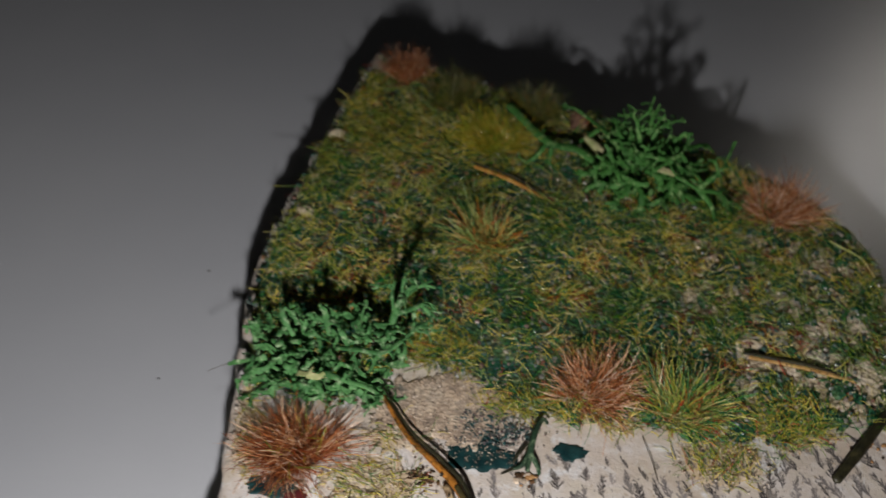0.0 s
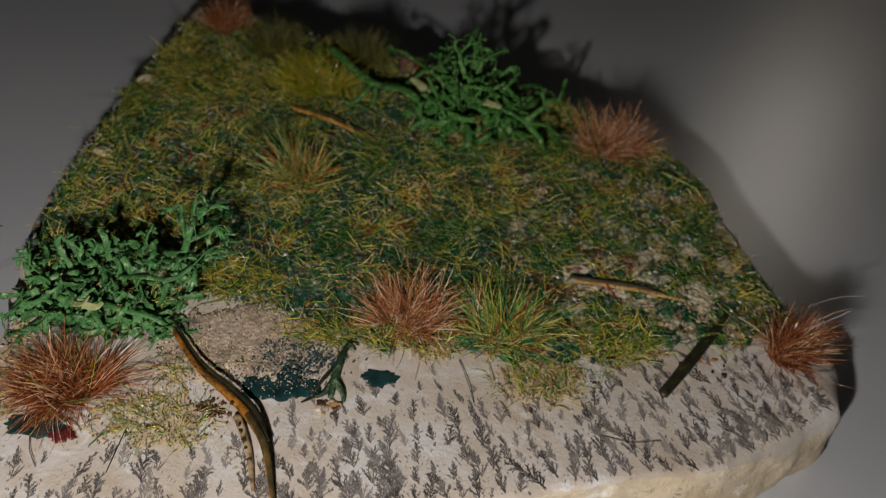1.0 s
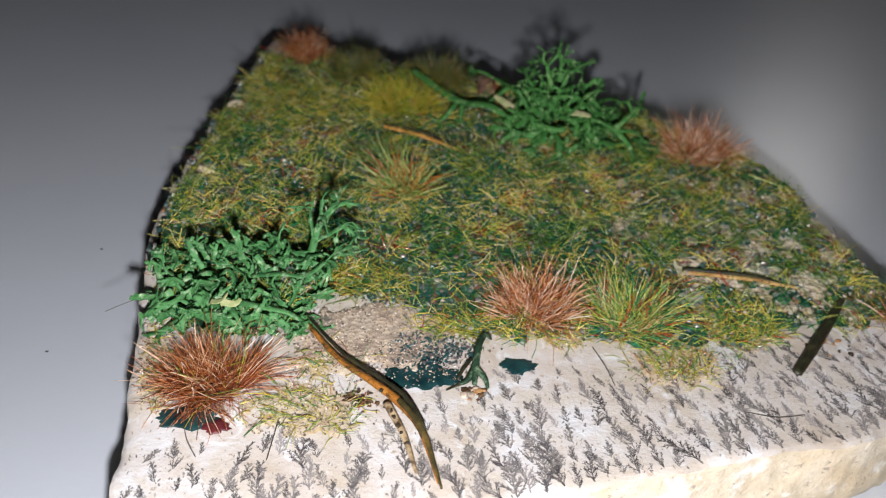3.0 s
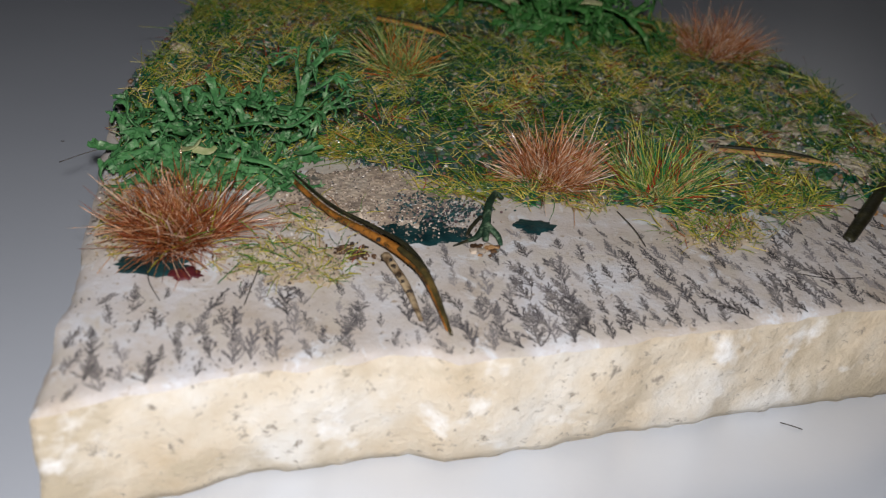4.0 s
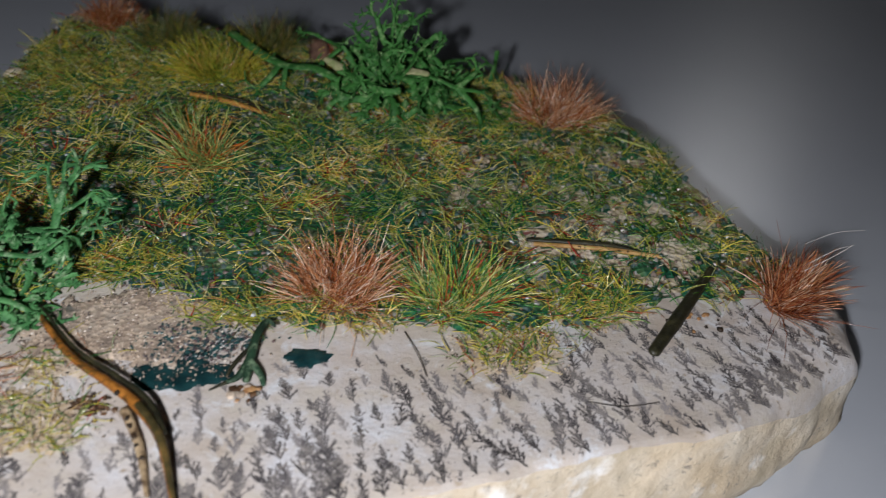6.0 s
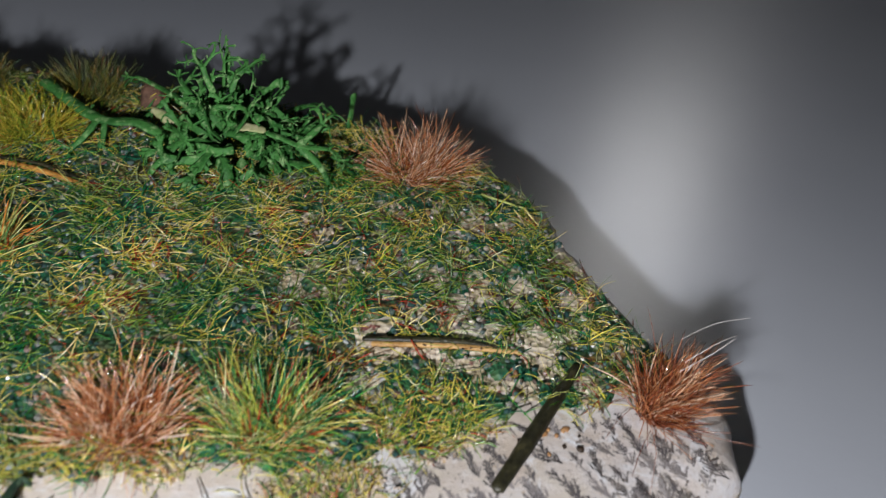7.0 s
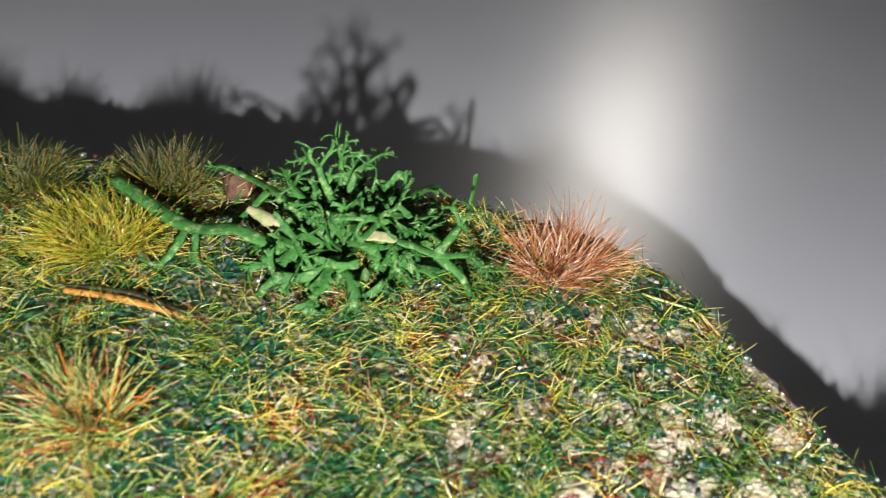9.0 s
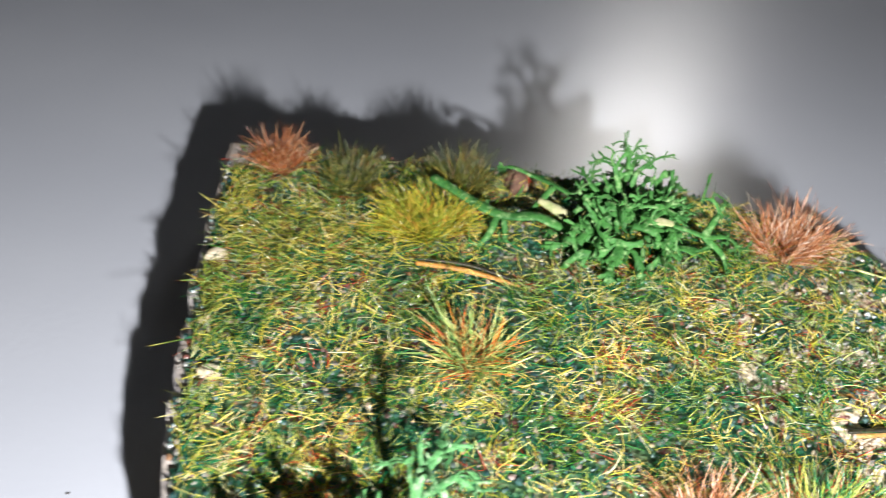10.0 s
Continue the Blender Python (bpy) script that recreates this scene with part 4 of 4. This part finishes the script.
sub_twig("prong", [(18.5, 62.4, 0.9), (19.3, 61.0, 0.6), (19.5, 60.0, 0.2)], [0.46, 0.36, 0.22], SPRIG, sprig, "short dull green prong")
sub_twig("prong", [(18.2, 63.8, 1.0), (17.0, 62.4, 0.6), (16.4, 61.4, 0.2)], [0.2, 0.22, 0.14], BARK_AND_SHADE, sprig, "thin dark prong")
sub_twig("root", [(16.6, 60.7, 0.3), (14.9, 59.9, 0.15)], [0.2, 0.1], BARK_AND_SHADE, sprig, "thin dark root")
for i in range(22):
    x, y, r = 18.0 + crumb.gauss(0, 0.6), 59.5 + crumb.gauss(0, 0.42), crumb.uniform(0.16, 0.46)
    part("bulb_crumb", blob(x, y, r, r * 0.85, r * 0.7, 61 + i, 0, 10, 0.7), (SAND, RUST, UMBER)[i % 3], sprig, "pale crumb at the sprig's foot")
tagged(part("moss_clump", blob(30.8, 127.8, 1.7, 1.4, 3.2, 71, 0, 30, 0.7), BROWN_CLUMP), "crumbly dark brown moss clump behind a lichen limb", "moss")
for i, (x, y, r) in enumerate([(-13.0, 103.2, 1.25), (-6.6, 110.3, 0.7), (-9.4, 121.6, 1.5), (-12.2, 111.0, 0.9), (28.4, 90.7, 0.6), (5.6, 93.5, 0.7)]):
    tagged(part("pebble", blob(x, y, r, r * 0.8, r * 0.75, 80 + i, 0.1, 16, 0.35), PEBBLE), "small cream pebble lying in the grass", "pebble", "pebbles in the grass")
for i, (pts, r) in enumerate([([(-22, 72, 1.6), (-18, 73.4, 2.4), (-13, 74, 2.2)], 0.05), ([(76, 70, 6), (80, 71, 6.6), (84.0, 71.5, 6.4)], 0.03), ([(48, 55.2, 0.2), (51, 54.2, 0.3), (54.5, 54.5, 0.2)], 0.04), ([(-12.5, 57, 0.2), (-12, 54, 0.5), (-11, 51.8, 0.3)], 0.05), ([(-3, 56.5, 0.3), (-3.6, 53.5, 0.5), (-4.2, 51, 0.3)], 0.05), ([(33.0, 66, 0.3), (33.6, 62.5, 0.5), (34.0, 59.8, 0.2)], 0.06), ([(76, 68.5, 4.5), (79.5, 69.5, 5.4), (82.5, 70.6, 5.2)], 0.05), ([(75.5, 68, 4), (78.5, 68.2, 5.6), (81.0, 69.0, 6.4)], 0.045)]):
    c = curve_through([Vector((x * MM, y * MM, ZT + z * MM)) for x, y, z in pts], 5)
    tagged(part("fibre", tube(c, [r * MM] * len(c), 4), CLEAR if i in (1, 6, 7) else HAIR), "pale shiny loose hair in a grass tuft" if i in (1, 6, 7) else "thin dark loose fibre on the stone slab", "fibre")

for x, y, r in ((-28.0, 101.2, 0.22), (-31.6, 80.2, 0.2)):
    v, f = blob(x, y, r, r * 0.7, r * 0.5, x, 0, 10, 0.5)
    tagged(part("dust_speck", ([(a, b, c - top(a / MM, b / MM)) for a, b, c in v], f), HAIR), "tiny dark dust speck on the white table", "dust")
c = curve_through([Vector((46.4 * MM, 47.4 * MM, 0.1 * MM)), Vector((47.2 * MM, 46.8 * MM, 0.25 * MM)), Vector((48.2 * MM, 46.4 * MM, 0.1 * MM))], 4)
tagged(part("fibre", tube(c, [0.06 * MM] * len(c), 4), HAIR), "short dark fibre lying on the white table", "fibre")

# ---- paint, grains and dendrites ----
for i, (x, y, rx, ry) in enumerate([(-12.0, 57.2, 3.4, 1.6), (12.2, 62.8, 4.2, 3.0), (23.6, 63.5, 2.0, 1.3)]):
    part("paint_dab", blob(x, y, rx, ry, 0.16, 100 + i, 0.02, 60, 0.38), TEAL, SLAB, "dark teal paint dab on the stone")
part("paint_dab", blob(-9.2, 55.9, 1.3, 0.8, 0.2, 117, 0.03, 30, 0.5), plain("maroon_paint", (0.055, 0.008, 0.012), (0.13, 0.022, 0.026), 0.001, 0.4), SLAB, "small maroon paint dab on the stone")


def grains(name, count, mask, span, size, material, rng):
    t = (1 + 5 ** 0.5) / 2
    ico = np.array([(-1, t, 0), (1, t, 0), (-1, -t, 0), (1, -t, 0), (0, -1, t), (0, 1, t), (0, -1, -t), (0, 1, -t), (t, 0, -1), (t, 0, 1), (-t, 0, -1), (-t, 0, 1)]) / 1.9
    fc = [(0, 11, 5), (0, 5, 1), (0, 1, 7), (0, 7, 10), (0, 10, 11), (1, 5, 9), (5, 11, 4), (11, 10, 2), (10, 7, 6), (7, 1, 8), (3, 9, 4), (3, 4, 2), (3, 2, 6), (3, 6, 8), (3, 8, 9), (4, 9, 5), (2, 4, 11), (6, 2, 10), (8, 6, 7), (9, 8, 1)]
    verts, faces, k = [], [], 0
    while k < count:
        x, y = rng.uniform(span[0], span[2]), rng.uniform(span[1], span[3])
        if rng.uniform() > mask(x, y) or not inside(x, y, -0.6):
            continue
        r = rng.uniform(*size) * MM
        p = ico * (1 + rng.uniform(-0.25, 0.25, (12, 1))) * r * rng.uniform(0.7, 1.2, 3) + np.array([x * MM, y * MM, top(x, y) + 0.3 * MM + r * 0.4])
        verts.extend(p.tolist())
        faces.extend([(a + k * 12, b + k * 12, c + k * 12) for a, b, c in fc])
        k += 1
    return part(name, (verts, faces), material, smooth=False)


def grain_material(name, stops):
    m = Mat(name, 0.32, 0.55)
    m.colour(m.ramp(m.geo.outputs["Random Per Island"], stops))
    return m.m


GRAIN = grain_material("sand_grain", [(0.0, (0.06, 0.05, 0.045)), (0.25, (0.17, 0.13, 0.10)), (0.6, (0.42, 0.33, 0.25)), (0.9, (0.58, 0.48, 0.38)), (1.0, (0.72, 0.67, 0.60))])
GRAIN_DARK = grain_material("dark_grain", [(0.0, (0.010, 0.035, 0.034)), (0.35, (0.04, 0.10, 0.085)), (0.58, (0.10, 0.12, 0.11)), (0.76, (0.26, 0.25, 0.22)), (0.86, (0.13, 0.05, 0.04)), (0.93, (0.24, 0.15, 0.06)), (1.0, (0.42, 0.38, 0.31))])
tagged(grains("sand_grains", 4600, lambda x, y: max(sand_bed(x, y), 0.75 * fringe(x, y), 0.5 * (1 - smooth_step(0.6, 1.4, math.hypot((x - 11) / 8, (y - 65) / 4)))), (-20, 52, 60, 82), (0.04, 0.13), GRAIN, rng), "loose grey and cream sand grains", "sand", kind="stuff")
tagged(grains("scatter_grains", 6800, lawn, (-20, 56, 81, 148), (0.13, 0.40), GRAIN_DARK, rng), "dark green and grey grit between the grass", "scatter", kind="stuff")

GRAIN_TEAL = grain_material("teal_grain", [(0.0, (0.008, 0.035, 0.035)), (0.45, (0.02, 0.08, 0.08)), (0.7, (0.05, 0.05, 0.06)), (0.88, (0.12, 0.07, 0.07)), (0.96, (0.20, 0.20, 0.19)), (1.0, (0.42, 0.42, 0.40))])
tagged(grains("teal_grains", 1300, lambda x, y: 1 - smooth_step(0.5, 1.2, min(math.hypot((x - 14.5) / 6, (y - 66.2) / 2.8), math.hypot((x - 14) / 8, (y - 75.8) / 2.4)) + 0.5 * noise.noise((x / 1.5, y / 1.5, 3))), (4, 58, 26, 80), (0.06, 0.18), GRAIN_TEAL, rng), "dark teal and white grit beside a paint dab", "scatter", kind="stuff")
tagged(grains("cream_grains", 230, bare, (40, 69, 81, 105), (0.10, 0.30), GRAIN, rng), "cream and grey grit on bare stone", "grit", kind="stuff")


def dendrite_mesh(seed):
    """A flat fern-like mineral figure about one unit long, growing along +y: a stem of small lobes with lobed side shoots."""
    r = random.Random(seed)
    verts, faces = [], []

    def lobe(p, a, length, w):
        d = Vector((math.sin(a), math.cos(a)))
        s = Vector((d.y, -d.x))
        k = len(verts)
        ring = [(0, 0), (0.3, 0.8), (0.65, 1.0), (0.92, 0.6), (1, 0), (0.9, -0.7), (0.6, -1.0), (0.25, -0.7)]
        for u, v in ring:
            q = p + d * (u * length) + s * (v * w * r.uniform(0.65, 1.3))
            verts.append((q.x, q.y, 0))
        faces.append(tuple(range(k, k + 8)))
        return p + d * length * 0.82

    def shoot(p, a, length, w, depth):
        steps = max(2, int(length / 0.10))
        for i in range(steps):
            a += r.gauss(0, 0.10)
            f = 1 - 0.45 * i / steps
            q = lobe(p, a, length / steps * 1.25, w * f * r.uniform(0.7, 1.2))
            if depth:
                for side in (-1, 1):
                    if r.random() < 0.72:
                        reach = (0.34 if depth > 1 else 0.10) * r.uniform(0.5, 1.2) * (1.1 - 0.75 * i / steps)
                        shoot(q, a + side * r.uniform(0.40, 0.75), max(reach, 0.07), w * 0.85, depth - 1)
            p = q

    shoot(Vector((0, 0)), 0.0, 1.0, 0.026, 2)
    if r.random() < 0.6:
        side = r.choice((-1, 1))
        shoot(Vector((0.02 * side, 0.03)), side * r.uniform(0.25, 0.45), r.uniform(0.4, 0.7), 0.022, 1)
    me = bpy.data.meshes.new("dendrite")
    me.from_pydata(verts, [], faces)
    me.materials.append(DENDRITE)
    me.update()
    return me


figures = [dendrite_mesh(200 + i) for i in range(9)]
made, spots = 0, []
pick = random.Random(77)


def lip(x):
    """Where the slab's front edge runs at x, in millimetres."""
    near = EDGE_XY[np.abs(EDGE_XY[:, 0] - x) < 0.8]
    return float(near[:, 1].min()) if len(near) else 60.0


first_row = [(-17 + 1.55 * k + pick.uniform(-0.5, 0.5), None) for k in range(60)]
for k in range(6000):
    if made >= 296:
        break
    x, y = first_row[k] if k < 60 else (pick.uniform(-17.5, 77), pick.uniform(41, 66))
    ey = lip(x)
    if y is None:
        y = ey + pick.uniform(0.25, 0.8)
        if x < 8 and k % 2:
            continue
    fy = np.interp(x, [p[0] for p in FRONT], [p[1] for p in FRONT])
    if y < ey + 0.2 or lawn(x, y) > 0.1 or y > fy - 2.5 or sand_bed(x, y) > 0.2 or not inside(x, y):
        continue
    depth = (y - ey) / 14.0
    if k >= 60 and (pick.random() < depth * 0.8 or (x < 12 and (y > 53 or pick.random() < 0.6))):
        continue
    size = pick.uniform(1.7, 4.6) * (1.0 - 0.35 * min(depth, 1))
    if any(math.hypot(x - a, (y - b) * 0.65) < 1.35 for a, b in spots):
        continue
    spots.append((x, y))
    ob = new("dendrite", figures[made % 9])
    ob.parent = SLAB
    s = size * MM
    ob.matrix_basis = Matrix.LocRotScale((x * MM, y * MM, top(x, y) + 0.10 * MM), Euler((0, 0, radians(pick.gauss(11 if x > 12 else -2, 10)))), (s * pick.choice((-1, 1)) * pick.uniform(0.7, 1.1), s, 1))
    made += 1

# ---- loose mineral specks between the dendrites ----
verts, faces = [], []
while len(faces) < 1000:
    x, y = pick.uniform(-17.5, 77), pick.uniform(40, 68)
    ey = lip(x)
    if y < ey + 0.4 or pick.random() < (y - ey) / 20 or lawn(x, y) > 0.1 or sand_bed(x, y) > 0.2 or not inside(x, y, -0.4) or noise.noise((x / 2.4, y / 2.4, 41)) < -0.05:
        continue
    a, r, k = pick.gauss(1.4, 0.5), pick.uniform(0.05, 0.16), len(verts)
    for i in range(6):
        q = i * math.pi / 3
        u, v = r * 1.7 * math.cos(q) * pick.uniform(0.7, 1.2), r * 0.7 * math.sin(q) * pick.uniform(0.7, 1.2)
        verts.append(((x + u * math.cos(a) - v * math.sin(a)) * MM, (y + u * math.sin(a) + v * math.cos(a)) * MM, top(x, y) + 0.06 * MM))
    faces.append(tuple(range(k, k + 6)))
tagged(part("dendrite_specks", (verts, faces), SPECK, smooth=False), "tiny grey-brown mineral specks on the limestone", "specks", kind="stuff")
